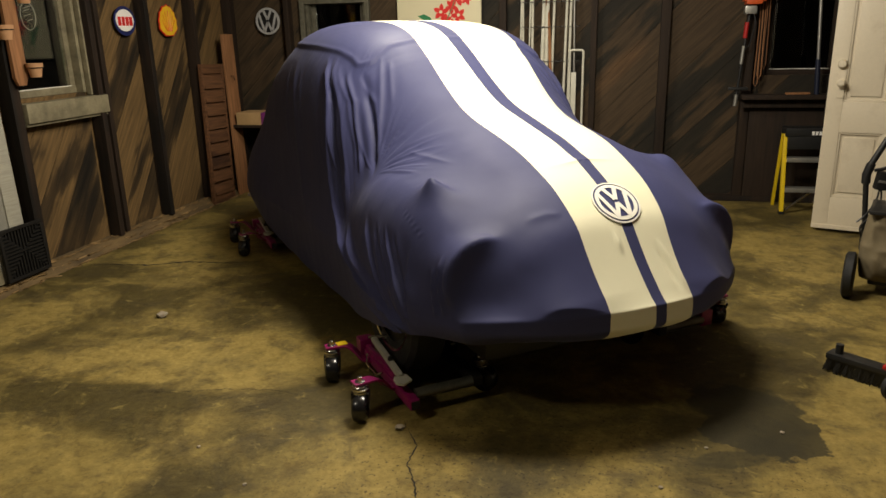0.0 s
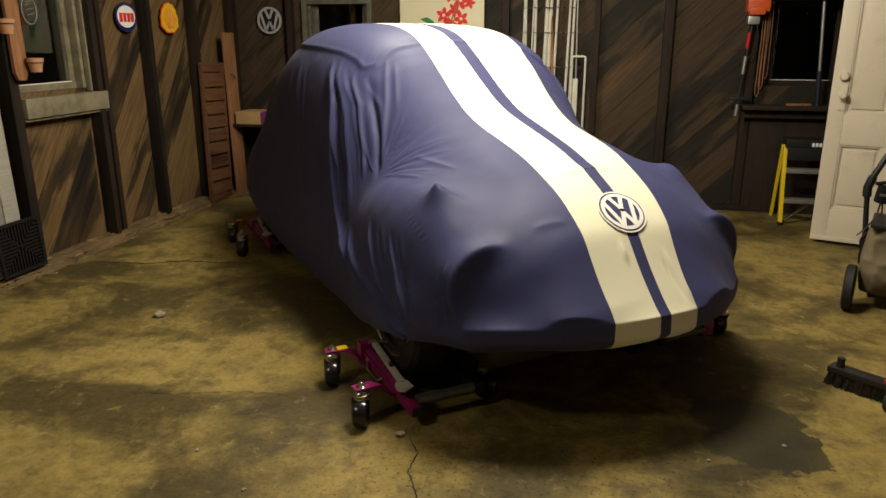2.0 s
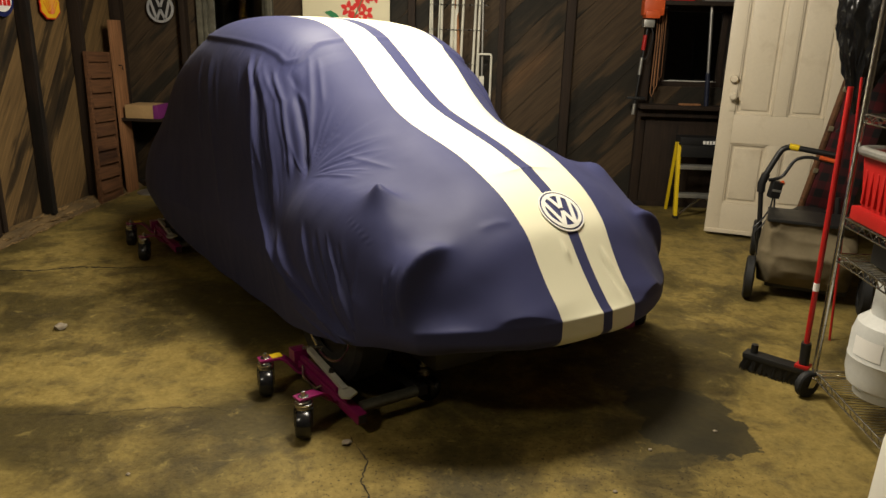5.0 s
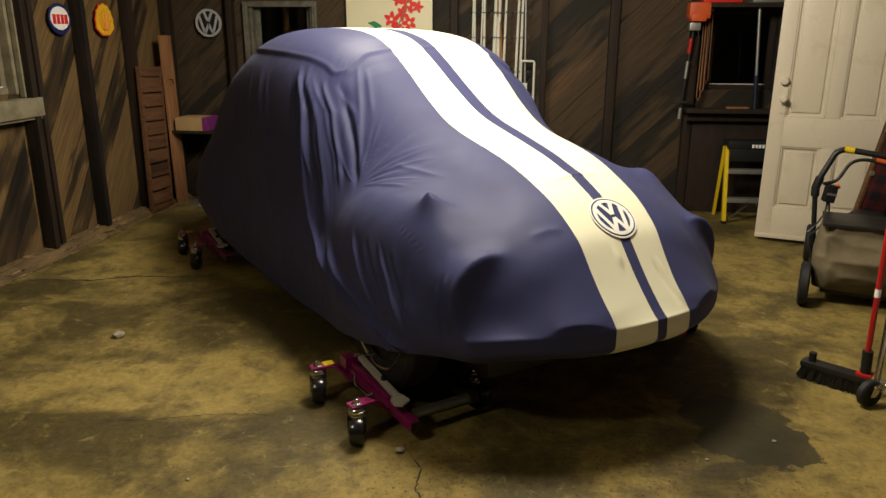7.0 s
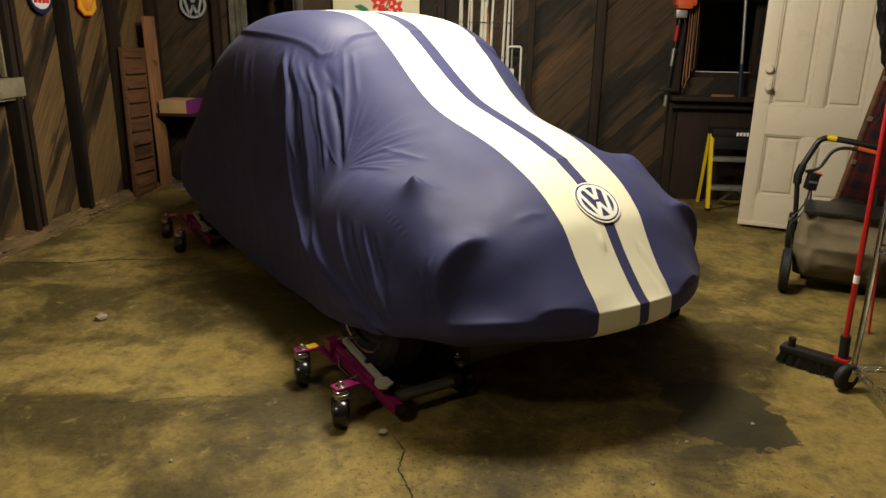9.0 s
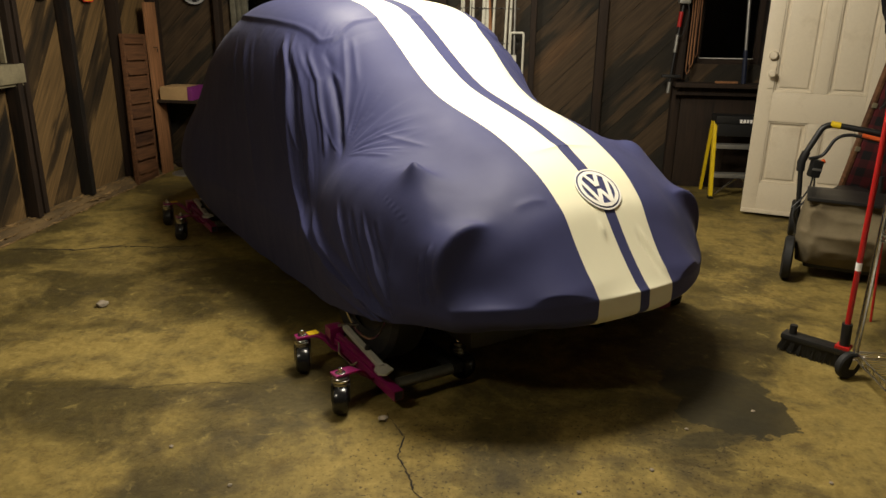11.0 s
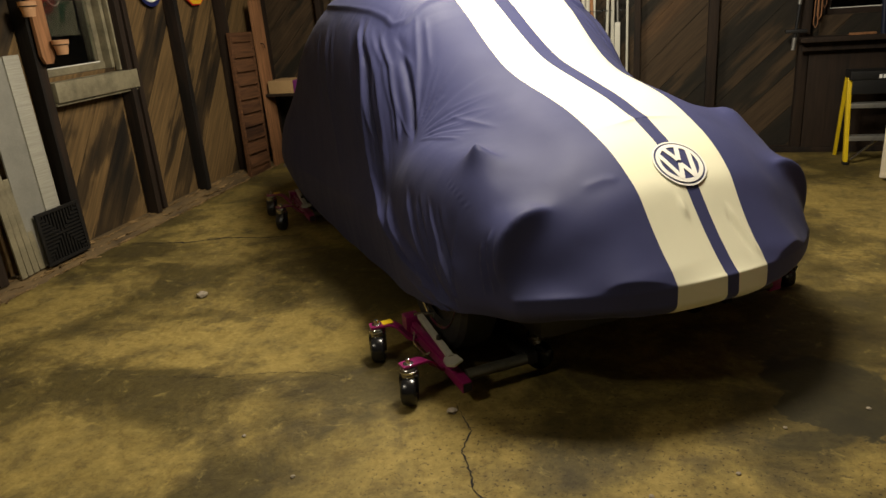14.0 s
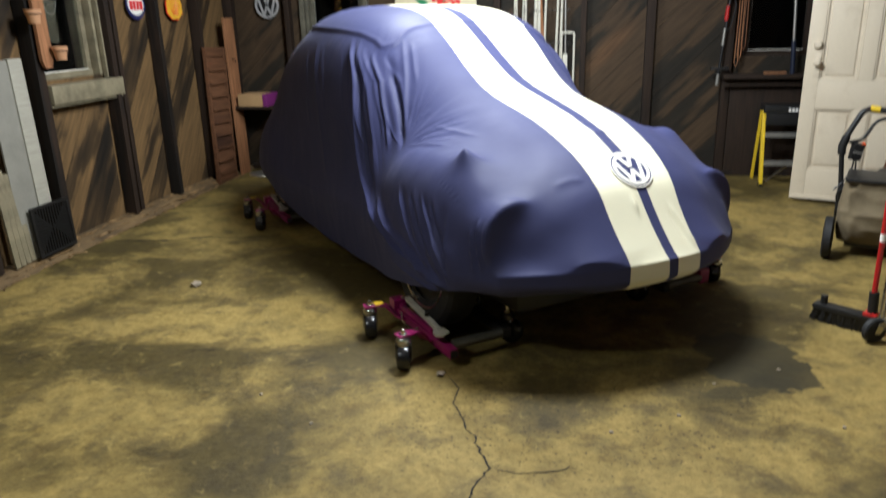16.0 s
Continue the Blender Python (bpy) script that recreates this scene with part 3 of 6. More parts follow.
def cover_grid():
    cols = [(0, y, 1, 0) for y in YS] + [(0, YS[-1], math.cos(a), math.sin(a)) for a in FRONT]
    cols += [(0, y, -1, 0) for y in YS[::-1]] + [(0, YS[0], math.cos(a), math.sin(a)) for a in REAR]
    cols = np.array(cols)
    rise = np.radians(90 * (1 - np.linspace(0, 1, ROWS) ** 0.9))
    n, m = len(cols), len(rise)
    base = np.repeat(np.stack([cols[:, 0], cols[:, 1], np.full(n, SPINE_Z)], -1)[:, None], m, 1)
    level = np.stack([cols[:, 2], cols[:, 3], np.zeros(n)], -1)
    way = level[:, None] * np.cos(rise)[None, :, None] + np.array([0, 0, 1.0]) * np.sin(rise)[None, :, None]
    # every third row by search, those between from their neighbours
    some = np.unique(np.append(np.arange(0, m, 3), m - 1))
    found = cast(base[:, some].reshape(-1, 3), way[:, some].reshape(-1, 3)).reshape(n, len(some))
    near = np.stack([np.interp(np.arange(m), some, row) for row in found])
    least = halved(base.reshape(-1, 3), way.reshape(-1, 3), near.ravel() - 0.05, near.ravel() + 0.05, 9).reshape(n, m)
    rough = np.unique(np.append(np.arange(0, m, 5), m - 1))
    r = taut(least[:, rough], least[:, rough], base[:, rough], way[:, rough], TAUT[0])
    r = np.stack([np.interp(np.arange(m), rough, row) for row in r])
    r = taut(np.maximum(r, least), least, base, way, TAUT[1])
    upper = base + way * r[..., None]
    # over the headlamps' faces the cloth hangs slack
    loose = 0.55 * np.exp(-((np.hypot((np.abs(upper[..., 0]) - 0.585) / 0.13, (upper[..., 2] - 0.585) / 0.115)) ** 4)) * eased(upper[..., 1], 0.36, 0.44)
    r = r + (least - r) * loose
    upper = base + way * r[..., None]
    nv = np.cross(np.roll(upper, -1, 0) - np.roll(upper, 1, 0), np.gradient(upper, axis=1))
    nv /= np.maximum(np.linalg.norm(nv, axis=-1, keepdims=True), 1e-9)
    nv *= np.where((nv * way).sum(-1, keepdims=True) < 0, -1, 1)
    nv[:, 0] = (0, 0, 1)
    edge = upper[:, -1]
    hem = smooth_line(edge[:, 1], HEM) + 0.03 * np.clip(-0.25 - edge[:, 0], 0, 0.3) / 0.3 * (edge[:, 1] > 0.3) + 0.006 * lattice(11, edge, 0.11)
    t = np.linspace(0, 1, SKIRT + 1)[1:]
    tuck = 0.05 * np.clip(np.abs(level[:, 1]) + 0.35, 0, 1)
    lower = np.repeat(edge[:, None], SKIRT, 1)
    lower[..., 2] = SPINE_Z + (hem[:, None] - SPINE_Z) * t
    lower -= level[:, None] * (tuck[:, None] * t**2)[..., None]
    blend = np.linspace(0, 1, SKIRT)[None, :, None].clip(0, 0.3) / 0.3
    lower_n = nv[:, -1:] * (1 - blend) + level[:, None] * blend
    grid = np.concatenate([upper, lower], 1)
    return grid + np.concatenate([nv, lower_n], 1) * drape(grid)[..., None]


TAUT = (260, 120)


def cover():
    ob = thing("car_cover", pose(*CAR_AT, 0, 0, 0, CAR_TURN), "navy cloth cover with twin cream stripes pulled over a small car", "car cover")
    grid = cover_grid()
    n, m = grid.shape[:2]
    me = bpy.data.meshes.new("whole")
    i = np.arange(n * m).reshape(n, m)
    j = np.roll(i, -1, 0)
    faces = np.stack([i[:, :-1], i[:, 1:], j[:, 1:], j[:, :-1]], -1).reshape(-1, 4)
    me.from_pydata(grid.reshape(-1, 3).tolist(), [], faces.tolist())
    bm = B()
    bm.from_mesh(me)
    bpy.data.meshes.remove(me)
    bmesh.ops.remove_doubles(bm, verts=bm.verts, dist=0.0006)
    # towards the nose the far stripe is pulled narrower: cut it in the cloth's own measure
    squeeze = [1 + 0.42 * float(smooth_line(np.array(v.co.y), [(-4, 0), (0.30, 0), (0.45, 0.25), (0.62, 0.8), (0.75, 1), (1, 1)])) if v.co.x < 0 else 1.0 for v in bm.verts]
    for v, f in zip(bm.verts, squeeze):
        v.co.x *= f
    for x in (-0.215, -0.028, 0.028, 0.215):
        bmesh.ops.bisect_plane(bm, geom=bm.verts[:] + bm.edges[:] + bm.faces[:], dist=0.0004, plane_co=(x, 0, 0), plane_no=(1, 0, 0))
    ys = np.array([v.co.y for v in bm.verts])
    back = 1 + 0.42 * smooth_line(ys, [(-4, 0), (0.30, 0), (0.45, 0.25), (0.62, 0.8), (0.75, 1), (1, 1)])
    spans = [f.calc_center_median().x for f in bm.faces]
    for v, f in zip(bm.verts, back):
        if v.co.x < 0:
            v.co.x /= f
    bmesh.ops.recalc_face_normals(bm, faces=bm.faces)
    bm.normal_update()

    def cut(name, keep, mat, label):
        piece = bm.copy()
        bmesh.ops.delete(piece, geom=[f for f, x in zip(piece.faces, spans) if not keep(x)], context="FACES")
        normals = [v.normal.copy() for v in piece.verts]
        me = bpy.data.meshes.new(name)
        piece.to_mesh(me)
        piece.free()
        me.materials.append(mat)
        me.shade_smooth()
        me.normals_split_custom_set_from_vertices(normals)
        made = new(name, me)
        made.parent = ob
        return tagged(made, label)

    cut("cloth", lambda x: not 0.028 < abs(x) < 0.215, M_NAVY, "navy satin cloth with gathered folds")
    cut("stripe", lambda x: 0.028 < x < 0.215, M_CREAM, "cream stripe")
    cut("stripe", lambda x: -0.215 < x < -0.028, M_CREAM, "cream stripe")
    bm.free()
    return ob


def on_cover(flat, lift):
    """Lay a flat drawing (in x and y, about the badge's middle) onto the nose of the cover."""
    mid = np.array([0.0, 0.465, 0.80])
    nz = normals_of(mid[None])[0]
    nz[0] = 0
    nz /= np.linalg.norm(nz)
    tx = np.array([1.0, 0, 0])
    ty = -np.cross(nz, tx)
    pts = mid + np.outer(flat[:, 0], tx) + np.outer(flat[:, 1], ty)
    for _ in range(6):
        pts = pts - nz * car_field(pts)[:, None]
    return pts + nz * (lift + drape(pts))[:, None], nz


def laid(bm_flat, lift):
    flat = np.array([v.co[:] for v in bm_flat.verts])
    pts, nz = on_cover(flat, lift)
    for v, q, f in zip(bm_flat.verts, pts, flat):
        v.co = Vector(q + nz * f[2])
    return bm_flat


def ring(bm, r0, r1, h, seg=64):
    rows = [[bm.verts.new((r * math.cos(a), r * math.sin(a), z)) for a in (2 * math.pi * k / seg for k in range(seg))] for r, z in ((r0, 0), (r0, h), (r1, h), (r1, 0))]
    for a, b in zip(rows, rows[1:]):
        for k in range(seg):
            bm.faces.new((a[k], a[(k + 1) % seg], b[(k + 1) % seg], b[k]))
    bmesh.ops.recalc_face_normals(bm, faces=bm.faces)
    return bm


def strokes(bm, lines, wide, h):
    """Flat bars along (x, y) segments."""
    for (a, b), (c, d) in lines:
        steps = max(2, int(math.hypot(c - a, d - b) / 0.008))
        ux, uy = (c - a) / math.hypot(c - a, d - b), (d - b) / math.hypot(c - a, d - b)
        rows = []
        for k in range(steps + 1):
            x, y = a + (c - a) * k / steps, b + (d - b) * k / steps
            rows.append([bm.verts.new((x + s * wide / 2 * uy, y - s * wide / 2 * ux, z)) for s, z in ((-1, 0), (-1, h), (1, h), (1, 0))])
        for p, q in zip(rows, rows[1:]):
            for k in range(3):
                bm.faces.new((p[k], p[k + 1], q[k + 1], q[k]))
    bmesh.ops.recalc_face_normals(bm, faces=bm.faces)
    return bm


def mark_lines(r):
    """The round mark's two stacked chevrons, as plain bars in a circle of radius r."""
    up = [((-0.36 * r, 0.93 * r), (-0.02 * r, 0.13 * r)), ((0.36 * r, 0.93 * r), (0.02 * r, 0.13 * r))]
    down = [((-0.80 * r, 0.58 * r), (-0.36 * r, -0.90 * r)), ((-0.36 * r, -0.90 * r), (-0.0 * r, -0.08 * r)), ((0.80 * r, 0.58 * r), (0.36 * r, -0.90 * r)), ((0.36 * r, -0.90 * r), (0.0 * r, -0.08 * r))]
    return up + down


def disc(bm, r, h, rings=8, seg=64):
    rows = [[bm.verts.new((0, 0, h))]] + [[bm.verts.new((r * n / rings * math.cos(a), r * n / rings * math.sin(a), h)) for a in (2 * math.pi * k / seg for k in range(seg))] for n in range(1, rings + 1)]
    for k in range(seg):
        bm.faces.new((rows[0][0], rows[1][k], rows[1][(k + 1) % seg]))
    for a, b in zip(rows[1:], rows[2:]):
        for k in range(seg):
            bm.faces.new((a[k], b[k], b[(k + 1) % seg], a[(k + 1) % seg]))
    bmesh.ops.recalc_face_normals(bm, faces=bm.faces)
    return bm


cover_ob = cover()
badge = part("badge", laid(disc(B(), 0.098, 0.0), 0.004), M_NAVY, cover_ob, "round navy and white printed badge")
part("badge_rim", laid(ring(B(), 0.100, 0.094, 0.003), 0.003), M_WHITE, badge, "white edge")
part("badge_ring", laid(ring(B(), 0.087, 0.072, 0.002), 0.005), M_WHITE, badge, "white ring")
for line in mark_lines(0.076):
    part("badge_bar", laid(strokes(B(), [line], 0.017, 0.002), 0.0055), M_WHITE, badge, "white bar")


# ---- the car's wheels, and what shows of its underside ----
def wheel(parent, x, y, side):
    hub = new("wheel")
    hub.parent = parent
    hub.matrix_local = pose(x, y, 0.355, 0, 90 * side, 0)
    part("tyre", lathe(B(), [(0.19, -0.06), (0.235, -0.075), (0.29, -0.078), (0.312, -0.06), (0.318, -0.03), (0.318, 0.03), (0.312, 0.06), (0.29, 0.078), (0.235, 0.075), (0.19, 0.06)], 48), M_RUBBER, hub)
    part("trim_ring", lathe(B(), [(0.196, 0.052), (0.204, 0.064), (0.212, 0.064), (0.217, 0.074), (0.226, 0.077), (0.230, 0.070), (0.222, 0.055)], 56), M_CHROME, hub, "bright chrome trim ring")
    part("rim", lathe(B(), [(0.0, 0.035), (0.05, 0.04), (0.09, 0.025), (0.13, 0.02), (0.165, 0.035), (0.19, 0.05), (0.20, 0.05), (0.19, 0.03), (0.0, 0.0)], 48), M_BLACK, hub, "dark steel rim")
    part("hubcap", lathe(B(), [(0.0, 0.075), (0.05, 0.07), (0.085, 0.055), (0.10, 0.035), (0.09, 0.03), (0.0, 0.03)], 32), M_CHROME, hub, "domed chrome hubcap")
    return hub


car = thing("car", pose(*CAR_AT, 0, 0, 0, CAR_TURN), "small rounded car standing hidden under its cover with chromed wheels", "car")
for wx, wy, ws in ((0.665, -0.10, 1), (0.67, -2.47, 1), (-0.65, 0, -1), (-0.65, -2.4, -1)):
    wheel(car, wx, wy, ws)
part("underbody", block(B(), (-0.56, -3.0, 0.24), (0.56, 0.45, 0.42), 0.05), M_BLACK, car, "dark underbody")


# ---- wheel dollies ----
def caster(parent, x, y, top, turn, r=0.057):
    c = new("caster")
    c.parent = parent
    c.matrix_local = pose(x, y, 0, 0, 0, turn)
    part("caster_wheel", lathe(B(), [(0.012, -0.026), (0.030, -0.029), (0.044, -0.029), (r - 0.004, -0.023), (r, -0.012), (r, 0.012), (r - 0.004, 0.023), (0.044, 0.029), (0.030, 0.029), (0.012, 0.026)], 32, pose(-0.02, 0, r, 90, 0, 0)), M_TYRE_GLOSS, c, "glossy black caster wheel")
    b = B()
    for s in (-1, 1):
        slab(b, [(-0.030, 0.050), (-0.012, 0.048), (0.020, 0.112), (-0.02, 0.112)], 0.003, pose(0, s * 0.033 + 0.0015, 0, 90, 0, 0))
    block(b, (-0.022, -0.0345, 0.110), (0.022, 0.0345, 0.114))
    part("fork", b, M_GRATE, c, "dark steel fork")
    part("swivel", lathe(B(), [(0.0, top - 0.004), (0.028, top - 0.003), (0.032, top - 0.008), (0.024, top - 0.012), (0.034, top - 0.016), (0.034, top - 0.022), (0.024, top - 0.026), (0.032, top - 0.030), (0.032, top - 0.036), (0.0, top - 0.036)], 28), M_CHROME, c, "bright steel swivel rings")
    part("bolt", lathe(B(), [(0.0, top + 0.030), (0.008, top + 0.028), (0.010, top + 0.012), (0.020, top + 0.010), (0.020, top), (0.0, top)], 14), M_CHROME, c)
    return c


def bent_strip(bm, pts, wide, thick):
    """A flat bar bent along points in the x-z plane, wide in y."""
    rows = []
    for n, (x, y, z) in enumerate(pts):
        p, q = Vector(pts[max(n - 1, 0)]), Vector(pts[min(n + 1, len(pts) - 1)])
        way = (q - p).normalized()
        side = Vector((0, 0, 1)).cross(way).normalized() if abs(way.z) < 0.95 else Vector((0, 1, 0))
        up = way.cross(side)
        c = Vector((x, y, z))
        rows.append([bm.verts.new(c + side * a * wide / 2 + up * d * thick / 2) for a, d in ((-1, -1), (1, -1), (1, 1), (-1, 1))])
    for r0, r1 in zip(rows, rows[1:]):
        for k in range(4):
            bm.faces.new((r0[k], r0[(k + 1) % 4], r1[(k + 1) % 4], r1[k]))
    bm.faces.new(rows[0][::-1])
    bm.faces.new(rows[-1])
    bmesh.ops.recalc_face_normals(bm, faces=bm.faces)
    return bm


def dolly(at, turn):
    """Its tube runs along y, at the outer side (+x) of the wheel."""
    ob = thing("wheel_dolly", pose(*at, 0, 0, 0, turn), "magenta steel wheel dolly on swivel casters under a car wheel", "wheel dolly", "dollies under the car's wheels")
    b = block(B(), (0.779, -0.14, 0.055), (0.819, 0.335, 0.095), 0.004)
    part("side_tube", b, M_MAGENTA, ob)
    # thin black plate on the solid tube, painted shade in place of a hollow
    part("tube_mouth_shade", block(B(), (0.782, 0.3335, 0.058), (0.816, 0.3365, 0.092)), M_BLACK, ob, "black plate painting the shade inside the tube end")
    part("inner_tube", block(B(), (0.782, -0.27, 0.058), (0.816, -0.13, 0.092), 0.003), M_MAGENTA, ob)
    part("end_block", block(B(), (0.766, -0.275, 0.06), (0.832, -0.215, 0.135), 0.006), M_MAGENTA, ob)
    for y, turn_c in ((-0.18, -112), (0.20, -118)):
        arm = [(0.81, y * 0.72, 0.075), (0.845, y * 0.78, 0.08), (0.885, y * 0.88, 0.135), (0.915, y * 0.95, 0.152), (1.0, y, 0.152)]
        part("caster_arm", bent_strip(B(), [tuple(p) for p in rounded(arm, 0.03)], 0.05, 0.008), M_MAGENTA, ob)
        caster(ob, 0.972, y, 0.148, turn_c)
        caster(ob, 0.45, y, 0.148, turn_c + 60)
    part("warning_label", block(B(), (0.905, -0.196, 0.1565), (0.950, -0.156, 0.159), 0.001), M_YELLOW, ob, "yellow sticker")
    # the rail's magenta is swapped for black to paint in the underbody's shade
    part("inner_rail", block(B(), (0.49, -0.30, 0.075), (0.53, 0.30, 0.115), 0.004), M_GRATE, ob, "inner rail coloured dark for the shade under the car")
    for y in (-0.26, 0.275):
        part("roller", tube(B(), [(0.51, y, 0.09), (0.775, y, 0.09)], 0.022, 20), M_DULL, ob, "dull grey steel roller")
    tilt = pose(0.790, -0.125, 0.158, -2.5, 0, -3)
    b = block(B(), (-0.012, -0.03, -0.010), (0.012, 0.34, 0.010), 0.003, tilt)
    slab(b, [(-0.024, 0.33), (0.024, 0.33), (0.036, 0.355), (0.036, 0.388), (0.010, 0.405), (-0.032, 0.380), (-0.028, 0.355)], 0.008, tilt @ pose(0, 0, -0.004))
    part("foot_lever", b, M_PALE, ob, "grey steel foot lever with a flat pedal")
    part("lever_pin", lathe(B(), [(0, 0.02), (0.010, 0.018), (0.012, 0), (0, 0)], 14, pose(0.80, 0.08, 0.155)), M_BLACK, ob)
    part("ratchet_bar", block(B(), (0.792, -0.20, 0.10), (0.812, 0.14, 0.118), 0.003), M_MAGENTA, ob)
    part("pawl", tube(B(), rounded([(0.825, -0.14, 0.10), (0.845, -0.10, 0.075), (0.845, 0.02, 0.07), (0.825, 0.04, 0.09)], 0.02), 0.005, 8), M_CHROME, ob)
    part("spring_rod", tube(B(), [(0.79, -0.22, 0.14), (0.72, -0.15, 0.16)], 0.008, 8), M_CHROME, ob)
    return ob


def car_place(x, y):
    m = pose(*CAR_AT, 0, 0, 0, CAR_TURN)
    p = m @ Vector((x, y, 0))
    return (p.x, p.y)


dolly(car_place(0, 0), CAR_TURN)
dolly(car_place(0, -2.47), CAR_TURN)
dolly(car_place(0.04, -0.04), CAR_TURN + 180)
dolly(car_place(0, -2.4), CAR_TURN + 180)


# ---- the floor ----
def floor_material():
    mat = bpy.data.materials.new("stained_concrete")
    mat.use_nodes = True
    nt = mat.node_tree
    bsdf = nt.nodes["Principled BSDF"]
    co = nt.nodes.new("ShaderNodeTexCoord")

    def noise_at(scale, detail, rough=0.6, distort=0.0):
        n = nt.nodes.new("ShaderNodeTexNoise")
        n.inputs["Scale"].default_value, n.inputs["Detail"].default_value, n.inputs["Roughness"].default_value, n.inputs["Distortion"].default_value = scale, detail, rough, distort
        nt.links.new(co.outputs["Object"], n.inputs["Vector"])
        return n.outputs["Fac"]

    def math_of(op, a, b, c=None, clamp=False):
        n = nt.nodes.new("ShaderNodeMath")
        n.operation, n.use_clamp = op, clamp
        for k, v in enumerate((a, b, c)):
            if v is None:
                continue
            if isinstance(v, (int, float)):
                n.inputs[k].default_value = v
            else:
                nt.links.new(v, n.inputs[k])
        return n.outputs[0]

    def ranged(v, lo, hi, a=0.0, b=1.0):
        n = nt.nodes.new("ShaderNodeMapRange")
        n.interpolation_type = "SMOOTHSTEP"
        n.inputs[1].default_value, n.inputs[2].default_value, n.inputs[3].default_value, n.inputs[4].default_value = lo, hi, a, b
        nt.links.new(v, n.inputs[0])
        return n.outputs[0]

    def mixed(fac, a, b, blend="MIX"):
        n = nt.nodes.new("ShaderNodeMix")
        n.data_type, n.blend_type = "RGBA", blend
        nt.links.new(fac, n.inputs[0]) if not isinstance(fac, float) else setattr(n.inputs[0], "default_value", fac)
        for k, v in ((6, a), (7, b)):
            if isinstance(v, tuple):
                n.inputs[k].default_value = (*v, 1)
            else:
                nt.links.new(v, n.inputs[k])
        return n.outputs[2]

    ragged, mid, fine, speck = noise_at(5.5, 8, 0.66, 0.4), noise_at(2.3, 8, 0.62, 0.6), noise_at(38, 6, 0.7), noise_at(170, 2)
    wide = noise_at(0.8, 5, 0.55, 0.3)
    edge = math_of("MULTIPLY_ADD", ragged, 0.9, -0.45)
    torn = math_of("ADD", math_of("MULTIPLY_ADD", noise_at(7.0, 9, 0.6, 0.3), 1.3, -0.65), 0.0)

    def spot(x, y, rx, ry, turn, soft, edge=edge):
        """1 inside an uneven patch, 0 outside."""
        mp = nt.nodes.new("ShaderNodeMapping")
        mp.vector_type = "TEXTURE"
        mp.inputs["Location"].default_value, mp.inputs["Rotation"].default_value, mp.inputs["Scale"].default_value = (x, y, 0), (0, 0, radians(turn)), (rx, ry, 1)
        nt.links.new(co.outputs["Object"], mp.inputs["Vector"])
        ln = nt.nodes.new("ShaderNodeVectorMath")
        ln.operation = "LENGTH"
        nt.links.new(mp.outputs[0], ln.inputs[0])
        return ranged(math_of("ADD", ln.outputs["Value"], edge), 1 - soft, 1 + soft, 1.0, 0.0)

    worn = ranged(math_of("ADD", math_of("MULTIPLY", mid, 0.62), math_of("MULTIPLY", wide, 0.5)), 0.46, 0.66)
    for s in PALE:
        worn = math_of("MULTIPLY_ADD", spot(*s), 0.68, worn, clamp=True)
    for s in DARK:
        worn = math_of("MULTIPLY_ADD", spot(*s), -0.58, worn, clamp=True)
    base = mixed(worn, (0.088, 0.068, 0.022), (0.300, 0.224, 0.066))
    base = mixed(ranged(ragged, 0.42, 0.72), base, mixed(0.55, base, (0.045, 0.036, 0.022)))
    base = mixed(ranged(fine, 0.25, 0.75, 0.0, 0.5), base, (0.42, 0.38, 0.30), "MULTIPLY")
    pit = math_of("MULTIPLY", ranged(noise_at(60, 4, 0.7), 0.56, 0.66), math_of("ADD", spot(0.15, 2.35, 0.75, 0.4, 15, 0.5), 0.38, clamp=True))
    base = mixed(pit, base, mixed(0.8, base, (0.022, 0.014, 0.008)))
    mottle = noise_at(13, 8, 0.72, 0.5)
    base = mixed(ranged(mottle, 0.46, 0.68, 0.0, 0.5), base, (0.45, 0.39, 0.28), "MULTIPLY")
    base = mixed(ranged(mottle, 0.44, 0.30, 0.0, 0.35), base, (0.42, 0.32, 0.10))
    base = mixed(ranged(speck, 0.62, 0.74, 0.0, 0.7), base, (0.035, 0.028, 0.018))
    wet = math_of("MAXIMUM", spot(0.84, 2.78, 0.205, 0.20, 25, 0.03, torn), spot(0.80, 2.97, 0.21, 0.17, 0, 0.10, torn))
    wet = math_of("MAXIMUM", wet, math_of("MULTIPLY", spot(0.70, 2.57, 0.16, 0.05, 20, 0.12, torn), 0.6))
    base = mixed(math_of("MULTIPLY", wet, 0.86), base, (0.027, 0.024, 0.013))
    nt.links.new(base, bsdf.inputs["Base Color"])
    nt.links.new(ranged(math_of("MULTIPLY_ADD", wet, -0.05, worn), -0.3, 1.0, 0.56, 0.70), bsdf.inputs["Roughness"])
    bsdf.inputs["Specular IOR Level"].default_value = 0.22
    bp = nt.nodes.new("ShaderNodeBump")
    bp.inputs["Strength"].default_value, bp.inputs["Distance"].default_value = 0.35, 0.006
    nt.links.new(math_of("ADD", fine, math_of("MULTIPLY", ragged, 1.5)), bp.inputs["Height"])
    nt.links.new(bp.outputs[0], bsdf.inputs["Normal"])
    return mat


